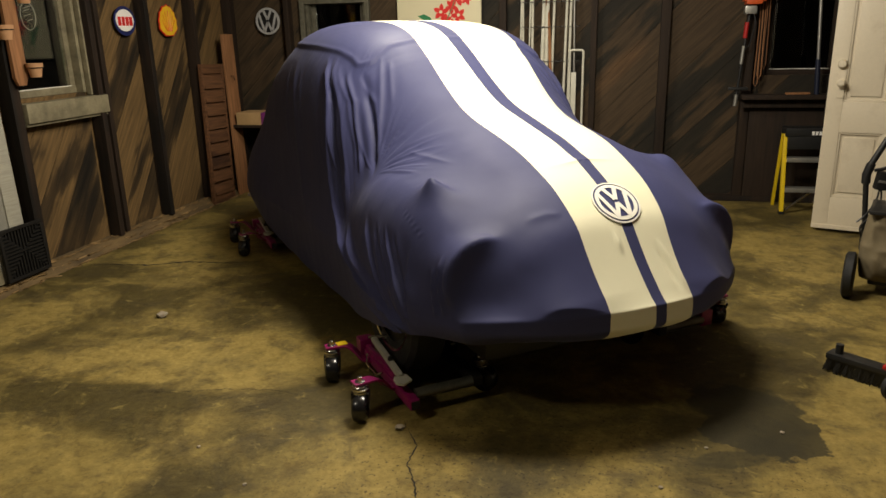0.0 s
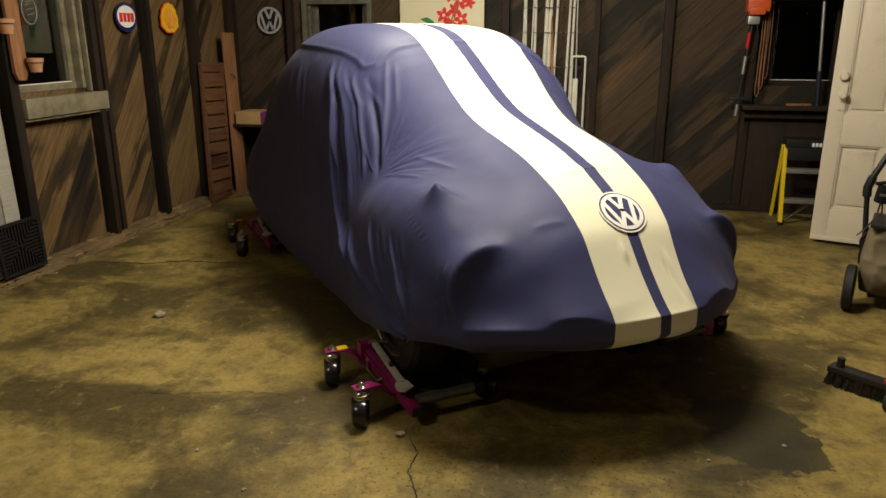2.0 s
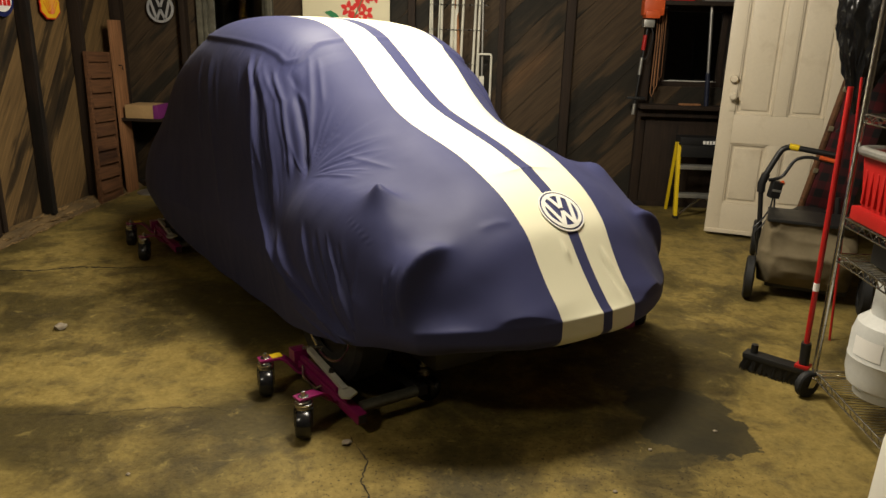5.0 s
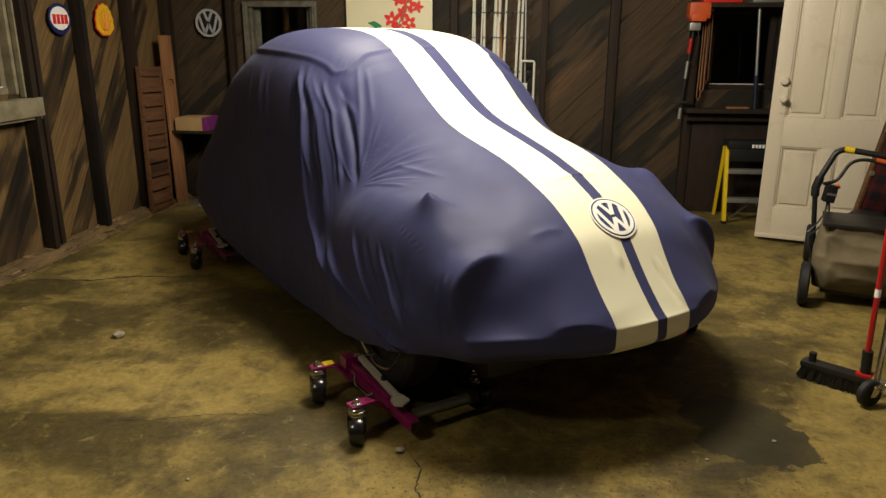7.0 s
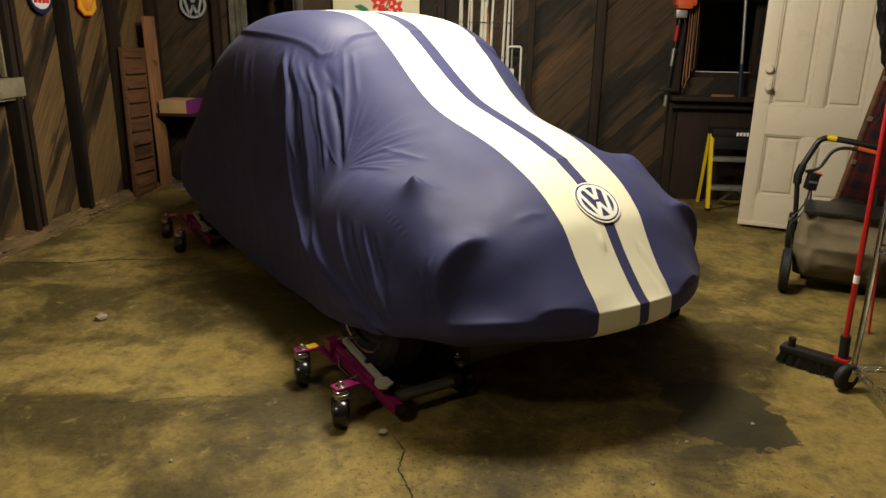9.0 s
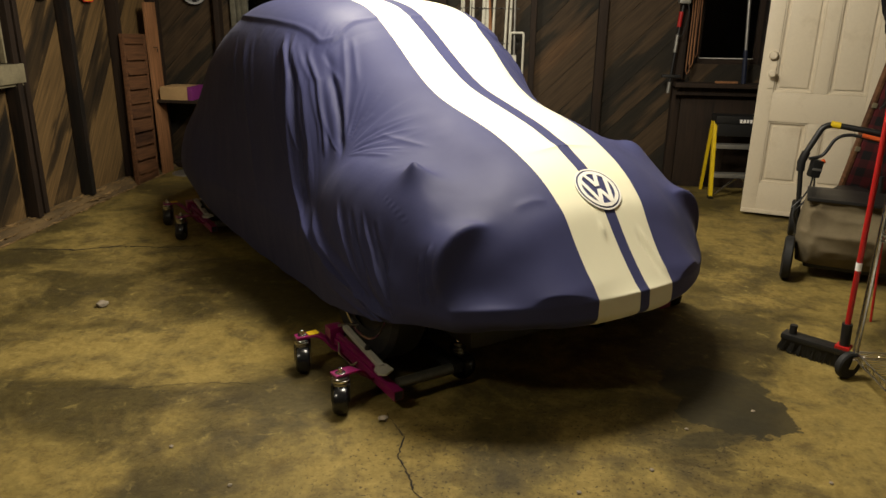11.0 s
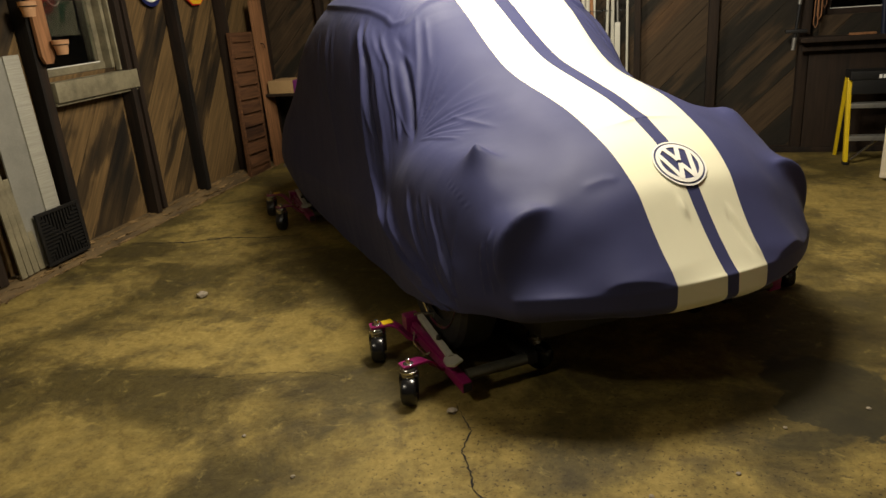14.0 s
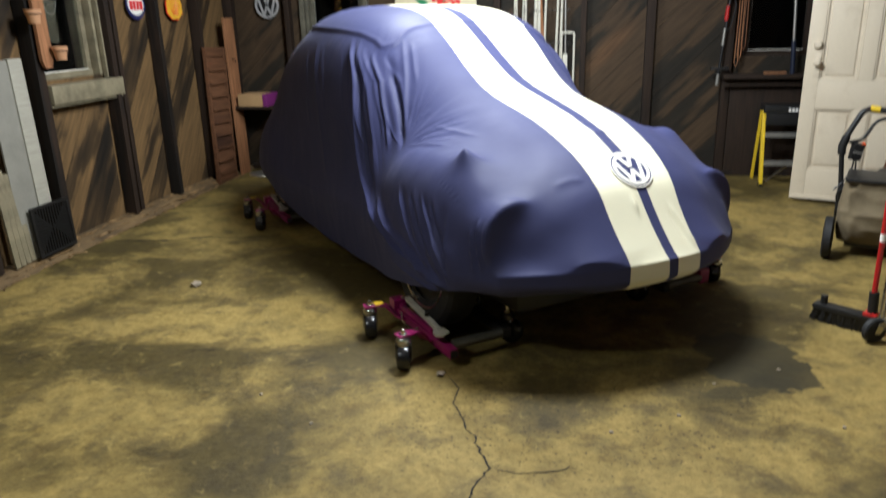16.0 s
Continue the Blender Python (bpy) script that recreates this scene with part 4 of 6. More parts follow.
# pale patches of the floor and dark ones: x, y, half sizes, turn, softness
PALE = [(-1.72, 2.95, 0.62, 0.20, 10, 0.35), (-1.33, 3.42, 0.16, 0.08, 20, 0.4), (-2.6, 4.75, 0.5, 0.28, 60, 0.35), (1.15, 2.45, 0.35, 0.30, 0, 0.35), (-1.72, 2.06, 0.42, 0.22, -8, 0.3),
        (-0.62, 2.12, 0.40, 0.26, 5, 0.35), (1.5, 4.9, 0.4, 0.35, 0, 0.4), (-2.75, 3.92, 0.16, 0.03, -15, 0.4), (1.25, 3.0, 0.20, 0.3, 0, 0.4), (-0.25, 1.75, 0.4, 0.3, 0, 0.4),
        (0.45, 2.1, 0.35, 0.25, 10, 0.4), (-1.6, 1.5, 0.5, 0.3, 0, 0.4), (-2.9, 3.2, 0.25, 0.3, 0, 0.4)]
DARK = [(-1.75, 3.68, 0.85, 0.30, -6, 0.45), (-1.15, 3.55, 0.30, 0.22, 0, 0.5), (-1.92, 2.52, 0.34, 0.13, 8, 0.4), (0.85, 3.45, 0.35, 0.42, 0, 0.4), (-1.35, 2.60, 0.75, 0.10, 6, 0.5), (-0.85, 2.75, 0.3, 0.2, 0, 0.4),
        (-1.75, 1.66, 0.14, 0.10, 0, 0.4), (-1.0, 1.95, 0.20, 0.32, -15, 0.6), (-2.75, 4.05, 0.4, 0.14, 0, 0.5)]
X0, X1, Y0, Y1, TALL = -3.35, 3.2, -3.0, 6.75, 3.0
floor = tagged(part("floor", block(B(), (X0 - 0.3, Y0 - 0.3, -0.15), (X1 + 0.3, Y1 + 0.3, 0.0)), floor_material(), smooth=False), "worn concrete floor, brown stains, dark patches, cracks and a damp patch", "floor", kind="structure")


def crack(points, wide, seed):
    rnd = random.Random(seed)
    line = []
    for (a, b), (c, d) in zip(points, points[1:]):
        steps = max(2, int(math.hypot(c - a, d - b) / 0.016))
        line += [(a + (c - a) * k / steps + rnd.gauss(0, 0.0035), b + (d - b) * k / steps + rnd.gauss(0, 0.0035)) for k in range(steps)]
    line.append(points[-1])
    bm = B()
    rows = []
    for n, (x, y) in enumerate(line):
        p, q = line[max(n - 1, 0)], line[min(n + 1, len(line) - 1)]
        ux, uy = q[0] - p[0], q[1] - p[1]
        ln = math.hypot(ux, uy) or 1
        w = wide * rnd.uniform(0.35, 1.2) * min(1, 4 * (n + 0.3) / len(line), 4 * (len(line) - n - 0.7) / len(line))
        rows.append((bm.verts.new((x - uy / ln * w, y + ux / ln * w, 0.002)), bm.verts.new((x + uy / ln * w, y - ux / ln * w, 0.002))))
    for a, b in zip(rows, rows[1:]):
        bm.faces.new((a[0], a[1], b[1], b[0]))
    bmesh.ops.recalc_face_normals(bm, faces=bm.faces)
    return part("crack", bm, M_CRACK, floor, smooth=False)


crack([(-0.54, 2.66), (-0.491, 2.604), (-0.441, 2.51), (-0.394, 2.44), (-0.402, 2.33), (-0.355, 2.24), (-0.315, 2.145), (-0.285, 2.105), (-0.239, 1.997), (-0.208, 1.925), (-0.238, 1.824), (-0.253, 1.744), (-0.246, 1.62), (-0.28, 1.3)], 0.0036, 1)
crack([(-3.2, 4.15), (-3.04, 4.194), (-2.73, 4.218), (-2.51, 4.328), (-2.23, 4.347), (-1.945, 4.442)], 0.0085, 2)
crack([(-0.208, 1.925), (-0.125, 1.905), (-0.006, 1.932), (0.063, 1.968), (0.12, 1.94)], 0.0022, 3)
crack([(-1.80, 2.61), (-1.536, 2.641), (-1.31, 2.709), (-1.118, 2.745), (-0.978, 2.72), (-0.897, 2.648)], 0.0013, 4)


def pebble(name, x, y, r, mat, label, seed):
    rnd = random.Random(seed)
    bm = B()
    bmesh.ops.create_icosphere(bm, subdivisions=2, radius=r)
    for v in bm.verts:
        v.co *= rnd.uniform(0.72, 1.15)
        v.co.z = v.co.z * 0.55 + r * 0.45
    ob = part(name, bm, mat)
    ob.location = (x, y, 0)
    return tagged(ob, label, "stone")


M_STONE = material("pale_stone", (0.30, 0.25, 0.18), 0.85, vary=0.4, scale=25, bump=0.3)
pebble("stone", -2.08, 3.41, 0.030, M_STONE, "small broken piece of pale stone lying on the floor", 3)
pebble("stone", -0.49, 2.54, 0.019, M_STONE, "flat pale flake of concrete lying beside a crack", 8)
for n, (px, py) in enumerate([(-1.18, 2.28), (0.62, 2.62), (0.9, 2.78), (0.45, 2.35), (-0.9, 2.1), (1.02, 2.35), (0.2, 2.2)]):
    pebble("crumb", px, py, 0.008, M_STONE, "tiny crumb of concrete on the floor", 20 + n)


# ---- walls: a plain shell, with studs and diagonal boards on the two that show ----
def shell(name, lo, hi, label, holes=()):
    """A wall as blocks round its openings; holes: (s0, s1, z0, z1) along its long side."""
    along = 0 if hi[0] - lo[0] > hi[1] - lo[1] else 1
    bm = B()

    def piece(s0, s1, z0, z1):
        a, b = list(lo), list(hi)
        a[along], b[along], a[2], b[2] = s0, s1, z0, z1
        block(bm, a, b)

    at = lo[along]
    for s0, s1, z0, z1 in sorted(holes):
        piece(at, s0, lo[2], hi[2])
        piece(s0, s1, lo[2], z0)
        piece(s0, s1, z1, hi[2])
        at = s1
    piece(at, hi[along], lo[2], hi[2])
    return tagged(part(name, bm, M_PLASTER, smooth=False), label, "wall", kind="structure")


LEFT_HOLE, BACK_HOLES = (4.02, 4.66, 1.10, 1.98), [(-2.56, -1.975, 1.10, 1.715), (1.40, 1.99, 1.04, 1.66)]
wall_west = shell("wall_west", (X0 - 0.20, Y0, 0), (X0 - 0.03, Y1 + 0.2, TALL), "bare stud wall clad in weathered diagonal boards", [LEFT_HOLE])
wall_north = shell("wall_north", (X0 - 0.03, Y1 + 0.03, 0), (X1, Y1 + 0.2, TALL), "bare stud wall clad in dark diagonal boards", BACK_HOLES)
shell("wall_east", (X1, Y0, 0), (X1 + 0.15, Y1 + 0.2, TALL), "plain brown side wall")
shell("wall_south", (X0 - 0.2, Y0 - 0.15, 0), (X1 + 0.15, Y0, TALL), "plain brown end wall")
tagged(part("ceiling", block(B(), (X0 - 0.2, Y0 - 0.15, TALL), (X1 + 0.15, Y1 + 0.2, TALL + 0.1)), M_CEILING, smooth=False), "plain unseen ceiling, toned to bounce lamplight down", "ceiling", kind="structure")


def clip_to(poly, lo, hi):
    """A convex outline cut to the box lo..hi."""
    for axis in (0, 1):
        for bound, sign in ((lo[axis], 1), (hi[axis], -1)):
            out = []
            for p, q in zip(poly, poly[1:] + poly[:1]):
                a, b = (p[axis] - bound) * sign, (q[axis] - bound) * sign
                if a >= 0:
                    out.append(p)
                if (a >= 0) != (b >= 0):
                    t = a / (a - b)
                    out.append((p[0] + (q[0] - p[0]) * t, p[1] + (q[1] - p[1]) * t))
            poly = out
            if len(poly) < 3:
                return []
    return poly


def diagonal_boards(parent, m, regions, mat, slope, seed, wide=0.20, gap=0.0012, rise=0.003):
    rnd = random.Random(seed)
    c, s = math.cos(radians(slope)), math.sin(radians(slope))
    turn = Matrix.Rotation(radians(slope), 4, "Z")
    for s0, s1, z0, z1 in regions:
        corners = [(s0, z0), (s1, z0), (s1, z1), (s0, z1)]
        lows = [-x * s + z * c for x, z in corners]
        k = math.floor(min(lows) / wide)
        while k * wide < max(lows):
            lo, hi = k * wide + gap, (k + 1) * wide - gap
            strip = [(x * c - y * s, x * s + y * c) for x, y in ((-20, lo), (20, lo), (20, hi), (-20, hi))]
            poly = clip_to(strip, (s0, z0), (s1, z1))
            if len(poly) >= 3:
                local = [(x * c + z * s, -x * s + z * c) for x, z in poly]
                area = abs(sum(a[0] * b[1] - b[0] * a[1] for a, b in zip(local, local[1:] + local[:1]))) / 2
                if area > 0.003:
                    ob = part("board", slab(B(), local, 0.022 + rnd.uniform(0, rise), inset=0.001), mat, smooth=False)
                    ob.matrix_world = m @ turn
                    ob.parent = parent
            k += 1


WEST = Matrix(((0, 0, 1, X0 - 0.027), (1, 0, 0, 0), (0, 1, 0, 0), (0, 0, 0, 1)))
NORTH = Matrix(((1, 0, 0, 0), (0, 0, -1, Y1 + 0.027), (0, 1, 0, 0), (0, 0, 0, 1)))


def stud(parent, name, x0, x1, y0, y1, z0, z1, mat=None, bevel=0.004):
    ob = part(name, block(B(), (-(x1 - x0) / 2, -(y1 - y0) / 2, 0), ((x1 - x0) / 2, (y1 - y0) / 2, z1 - z0), bevel), mat or M_STUD, parent)
    ob.location = ((x0 + x1) / 2, (y0 + y1) / 2, z0)
    return ob


SF = -3.255
for y, w in ((2.62, 0.05), (3.30, 0.06), (3.94, 0.07), (4.70, 0.05), (5.345, 0.05), (6.00, 0.05), (6.66, 0.08)):
    stud(wall_west, "stud", X0 + 0.004, SF, y - w / 2, y + w / 2, 0.055, TALL)
stud(wall_west, "stud", X0 + 0.004, SF - 0.02, 4.775, 4.82, 0.06, TALL)
NF = 6.66
for x, w in ((-2.72, 0.05), (-0.72, 0.06), (0.05, 0.05), (0.627, 0.075), (1.29, 0.07), (2.06, 0.06), (2.7, 0.05)):
    stud(wall_north, "stud", x - w / 2, x + w / 2, NF, Y1 - 0.004, 0.02, TALL)
stud(wall_north, "sill_plate", X0 + 0.1, X1, NF - 0.01, Y1 - 0.004, 0.0, 0.045)


# ---- windows: dark night behind old panes ----
def window(name, m, wide, tall, label, sill, casing=0.085, wood=None):
    """Local x along the wall, y up, z into the room, from the opening's lower corner."""
    ob = thing(name, m, label, "window", kind="structure")

    def bar_of(pname, x0, x1, y0, y1, z0, z1, label=""):
        return part(pname, block(B(), (x0, y0, z0), (x1, y1, z1), 0.004), wood or M_FRAME, ob, label)

    bar_of("casing", -casing, 0, -0.02, tall + casing, 0.01, 0.045)
    bar_of("casing", wide, wide + casing * 0.55, -0.02, tall + casing, 0.01, 0.045)
    bar_of("casing", wide + casing * 0.6, wide + casing, -0.02, tall + casing, 0.01, 0.065)
    bar_of("casing", 0, wide, tall, tall + casing, 0.01, 0.045)
    bar_of("stop", 0, 0.03, 0, tall, -0.06, 0.008)
    bar_of("stop", wide - 0.03, wide, 0, tall, -0.06, 0.008)
    bar_of("sash", 0.03, 0.075, 0.045, tall, -0.085, -0.05)
    bar_of("sash", wide - 0.075, wide - 0.03, 0.045, tall, -0.085, -0.05)
    bar_of("sash", 0.03, wide - 0.03, 0.0, 0.045, -0.085, -0.045)
    part("putty", block(B(), (0.07, 0.044, -0.052), (wide - 0.07, 0.050, -0.046)), M_WHITE, ob, "white putty line")
    pane = part("pane", block(B(), (0.07, 0.04, -0.074), (wide - 0.07, tall, -0.070)), M_GLASS, ob)
    pane.visible_shadow = False
    if sill:
        bar_of("window_sill", -0.02, wide + casing + 0.01, -0.145, -0.025, 0.012, sill, "broad weathered sill board")
        bar_of("sill_edge", -0.02, wide + casing + 0.01, -0.165, -0.148, 0.012, sill - 0.02)
    return ob


window("window_1", WEST @ pose(LEFT_HOLE[0], LEFT_HOLE[2], 0.03), LEFT_HOLE[1] - LEFT_HOLE[0], LEFT_HOLE[3] - LEFT_HOLE[2], "old window with a peeling frame and broad sill, night outside", 0.10)
window("window_2", NORTH @ pose(BACK_HOLES[0][0], BACK_HOLES[0][2], 0.03), BACK_HOLES[0][1] - BACK_HOLES[0][0], BACK_HOLES[0][3] - BACK_HOLES[0][2], "small old window with a worn grey-green frame, night outside", 0, 0.045, M_FRAME_DARK)
window("window_3", NORTH @ pose(BACK_HOLES[1][0], BACK_HOLES[1][2], 0.03), BACK_HOLES[1][1] - BACK_HOLES[1][0], BACK_HOLES[1][3] - BACK_HOLES[1][2], "dark window with a stained frame above a ledge", 0, 0.05, M_STUD)
tagged(part("backdrop", block(B(), (X0 - 3, Y1 + 3, -0.2), (X1 + 1, Y1 + 3.1, 4)), M_NIGHT), "dark night outside the windows", "backdrop", kind="structure")
tagged(part("backdrop", block(B(), (X0 - 3.1, Y0, -0.2), (X0 - 3, Y1 + 3, 4)), M_NIGHT), "dark night outside the windows", "backdrop", kind="structure")

# foundation ledge and crumbled wood along the left wall
bm = B()
rows = []
rnd = random.Random(5)
for k in range(150):
    y = 2.2 + k * 0.030
    a, b = rnd.uniform(-0.008, 0.008), rnd.uniform(-0.012, 0.012)
    rows.append([bm.verts.new(p) for p in ((X0 - 0.02, y, 0.056), (X0 + 0.07 + a, y, 0.052 + a * 0.5), (X0 + 0.12 + a, y, 0.030 + b * 0.4), (X0 + 0.15 + b, y, 0.0))])
for a, b in zip(rows, rows[1:]):
    for k in range(3):
        bm.faces.new((a[k], a[k + 1], b[k + 1], b[k]))
bmesh.ops.recalc_face_normals(bm, faces=bm.faces)
tagged(part("foundation_ledge", bm, material("crumbly_ledge", (0.15, 0.095, 0.036), 0.9, vary=0.5, scale=9, second=(0.045, 0.030, 0.014), fine=45, bump=0.8, stretch=(1, 0.25, 1))), "crumbling concrete ledge along the foot of the wall", "ledge", kind="structure")
bm = B()
for k in range(700):
    y, x = rnd.uniform(2.3, 6.5), X0 + rnd.uniform(0.02, 0.17)
    z = 0.054 if x < X0 + 0.07 else (0.030 if x < X0 + 0.13 else 0.003)
    L, w = rnd.uniform(0.02, 0.12), rnd.uniform(0.003, 0.011)
    block(bm, (-L / 2, -w / 2, 0), (L / 2, w / 2, w * 0.5), 0, pose(x, y, z, rnd.uniform(-12, 12), rnd.uniform(-8, 8), rnd.gauss(90, 14)))
tagged(part("wood_debris", bm, M_DEBRIS, smooth=False), "splinters and crumbs of rotten wood along the wall", "debris", kind="stuff")


# ---- left wall: signs, pots, leaning panels ----
def sign_on(name, m, label, category="sign"):
    return thing(name, m, label, category)


def ellipse(rx, ry, n=48):
    return [(rx * math.cos(2 * math.pi * k / n), ry * math.sin(2 * math.pi * k / n)) for k in range(n)]


# Local x along the wall, y up, z into the room
s = sign_on("oval_sign", WEST @ pose(5.155, 1.575, 0.056), "round white and red enamel fuel sign with a dark blue rim")
part("rim", slab(B(), ellipse(0.122, 0.105), 0.006), M_BLUE_SIGN, s, "dark blue rim")
part("face", slab(B(), ellipse(0.102, 0.078), 0.009, pose(-0.004, 0.004, 0.001)), M_WHITE_SIGN, s, "white oval face")
b = B()
for x, w in ((-0.068, 0.036), (-0.024, 0.034), (0.020, 0.034), (0.062, 0.036)):
    block(b, (x - w / 2, -0.034, 0.0), (x + w / 2, 0.030, 0.0125), 0.003)
part("red_bars", b, M_RED_SIGN, s, "red bars")

s = sign_on("fan_sign", WEST @ pose(5.705, 1.585, 0.056), "yellow fan-shaped enamel fuel sign with a red edge")
fan = [(0.115 * math.sin(a) * (1 + 0.03 * math.cos(14 * a)), -0.03 + 0.14 * math.cos(a) * (1 + 0.03 * math.cos(14 * a))) for a in (radians(-105 + 210 * k / 56) for k in range(57))]
outline = [(-0.05, -0.115)] + fan + [(0.05, -0.115)]
part("red_edge", slab(B(), [(x * 1.09, y * 1.07) for x, y in outline], 0.005), M_RED_SIGN, s, "red edge")
part("face", slab(B(), outline, 0.008, pose(0, 0, 0.001)), M_YEL_SIGN, s, "yellow ribbed face")
b = B()
for k in range(-3, 4):
    a = radians(k * 24)
    tube(b, [(0.010 * k, -0.085, 0.010), (0.092 * math.sin(a), -0.03 + 0.105 * math.cos(a), 0.010)], 0.0022, 6)
part("ribs", b, M_RED_SIGN, s, "thin red ribs")

s = sign_on("tin_sign", WEST @ pose(3.56, 1.41, 0.035), "yellow tin sign with dark bars nailed to the boards")
part("plate", slab(B(), [(-0.13, 0.0), (0.11, 0.0), (0.11, 0.30), (-0.13, 0.30)], 0.004), M_YEL_SIGN, s)
b = B()
for y in (0.06, 0.12, 0.19):
    block(b, (-0.10, y, 0.0), (0.07, y + 0.025, 0.006))
part("bars", b, M_BLACK, s, "dark bars of writing")


def flower_pot(m, r, group):
    ob = thing("flower_pot", m, "small empty terracotta flower pot in a wire ring on a rack", "flower pot", group)
    part("pot", lathe(B(), [(0.0, 0.0), (r * 0.66, 0.0), (r * 0.88, r * 1.25), (r * 1.0, r * 1.25), (r * 1.02, r * 1.75), (r * 0.90, r * 1.75), (r * 0.84, r * 1.3), (r * 0.6, 0.1 * r), (0, 0.1 * r)], 32), M_TERRA, ob)
    b = B()
    tube(b, [(r * 0.95 * math.cos(a), r * 0.95 * math.sin(a), r * 1.2) for a in (2 * math.pi * k / 24 for k in range(25))], 0.003, 6)
    tube(b, [(-r * 0.95, 0, r * 1.2), (-r * 1.25, 0, r * 1.25)], 0.003, 6)
    part("wire_ring", b, M_BLACK, ob, "black wire ring")
    return ob


rack = thing("pot_rack", pose(-3.235, 3.97, 1.19), "narrow brown wooden rack board for flower pots, hung on a stud", "plant rack")
part("board", slab(B(), [(-0.028, 0.0), (0.028, 0.0), (0.05, 0.045), (0.05, 1.1), (-0.05, 1.1), (-0.05, 0.045)], 0.022, pose(0, 0, 0, 90, 0, 90)), M_CEDAR, rack, smooth=False)
flower_pot(pose(-3.17, 4.035, 1.235), 0.047, "pots on the rack")
flower_pot(pose(-3.17, 3.86, 1.455), 0.047, "pots on the rack")
flower_pot(pose(-3.17, 4.045, 1.66), 0.047, "pots on the rack")

# small glass ornament on the window
orn = thing("glass_ornament", pose(-3.425, 4.34, 1.60), "oval etched glass ornament hanging against the window", "ornament")
part("oval", tube(B(), [(0, 0.062 * math.cos(a), 0.085 * math.sin(a)) for a in (2 * math.pi * k / 40 for k in range(41))], 0.0025, 6), M_ZINC, orn)
b = B()
for k, (a, c) in enumerate(((-0.035, 0.03), (-0.03, 0.0), (-0.015, -0.03), (-0.02, 0.05))):
    tube(b, [(0, a, c), (0, a + 0.05, c + 0.012)], 0.0022, 6)
tube(b, [(0, 0, 0.085), (0, 0, 0.30)], 0.001, 4)
part("etching", b, M_ZINC, orn)

M_RIBBED = material("ribbed_panel", (0.40, 0.38, 0.31), 0.5, vary=0.25, scale=6, fine=14, bump=0.5, stretch=(1, 1, 22))
# leaning panels by the left wall
p = thing("sheet_offcut", pose(-3.275, 3.675, 0.055, 0, -1.2, 0), "tall dull white sheet offcut leaning against the wall boards", "sheet")
part("sheet", block(B(), (0, -0.145, 0), (0.012, 0.035, 1.20), 0.002), M_PANEL, p)
part("edge_strip", block(B(), (-0.004, 0.037, 0), (0.020, 0.148, 1.205), 0.003), M_RIBBED, p, "paler ribbed edge strip")

g = thing("iron_grate", pose(-3.235, 3.765, 0.056, 0, -2.5, 0), "square black cast iron grate standing against a panel", "grate")
b = B()
for y0, y1, z0, z1 in ((-0.17, 0.17, 0.0, 0.02), (-0.17, 0.17, 0.30, 0.32), (-0.17, -0.15, 0.02, 0.30), (0.15, 0.17, 0.02, 0.30)):
    block(b, (0, y0, z0), (0.016, y1, z1), 0.002)
part("frame", b, M_GRATE, g)
for k in range(13):
    z = 0.032 + k * 0.0215
    reach = abs(z - 0.16)
    for sgn in (-1, 1):
        part("bar", block(B(), (0.002, min(sgn * 0.155, sgn * reach), z), (0.012, max(sgn * 0.155, sgn * reach), z + 0.010)), M_GRATE, g, smooth=False)
for k in range(-6, 7):
    y = k * 0.0235
    reach = abs(y)
    part("bar", block(B(), (0.003, y - 0.005, 0.02), (0.011, y + 0.005, max(0.03, 0.16 - reach))), M_GRATE, g, smooth=False)
    part("bar", block(B(), (0.003, y - 0.005, min(0.29, 0.16 + reach)), (0.011, y + 0.005, 0.30)), M_GRATE, g, smooth=False)
part("backing", block(B(), (-0.004, -0.16, 0.01), (-0.001, 0.16, 0.31)), M_BLACK, g)

for k in range(4):
    y = 3.425 + 0.050 * k
    st = thing("trim_strip", pose(-3.25 - 0.006 * k, y, 0.055, 0, -2.0 - 0.3 * k, 0) @ pose(0, 0, 0, 1.0 + 0.5 * k, 0, 0), "long pale wooden trim strip leaning against the wall", "trim strip", "strips leaning by the wall")
    part("strip", block(B(), (0, -0.020, 0), (0.012, 0.020, 0.62 - 0.03 * k), 0.003), M_FRAME, st)

# louvred shutter and a cedar board in the corner
sh = thing("shutter", pose(-3.215, 6.085, 0.0, 0, -0.8, 0) @ pose(0, 0, 0, -2.4, 0, 0), "brown louvred wooden shutter leaning in the corner", "shutter")
for y in (-0.17, 0.17):
    part("stile", block(B(), (-0.016, y - 0.014, 0), (0.016, y + 0.014, 1.22), 0.003), M_DARKWOOD, sh)
for z in (0.0, 1.14):
    part("rail", block(B(), (-0.014, -0.155, z), (0.014, 0.155, z + 0.08), 0.003), M_DARKWOOD, sh)
for k in range(9):
    lou = part("louvre", block(B(), (-0.005, -0.155, -0.066), (0.005, 0.155, 0.066), 0.003, pose(0.006, 0, 0, 0, -13, 0)), M_DARKWOOD, sh)
    lou.location = (0, 0, 0.14 + k * 0.117)
cb = thing("cedar_board", pose(-3.20, 6.44, 0.0, 0, -0.8, 0), "orange cedar board standing on end in the corner", "board")
part("plank", block(B(), (-0.011, -0.095, 0), (0.011, 0.095, 1.47), 0.003), M_CEDAR, cb)
part("hook", tube(B(), [(0.012, -0.02, 1.10), (0.04, -0.02, 1.10), (0.045, -0.02, 1.06)], 0.004, 6), M_GRATE, cb)
lid = thing("pan_lid", pose(-3.0, 6.42, 0), "dull round metal lid lying on the floor in the corner", "lid")
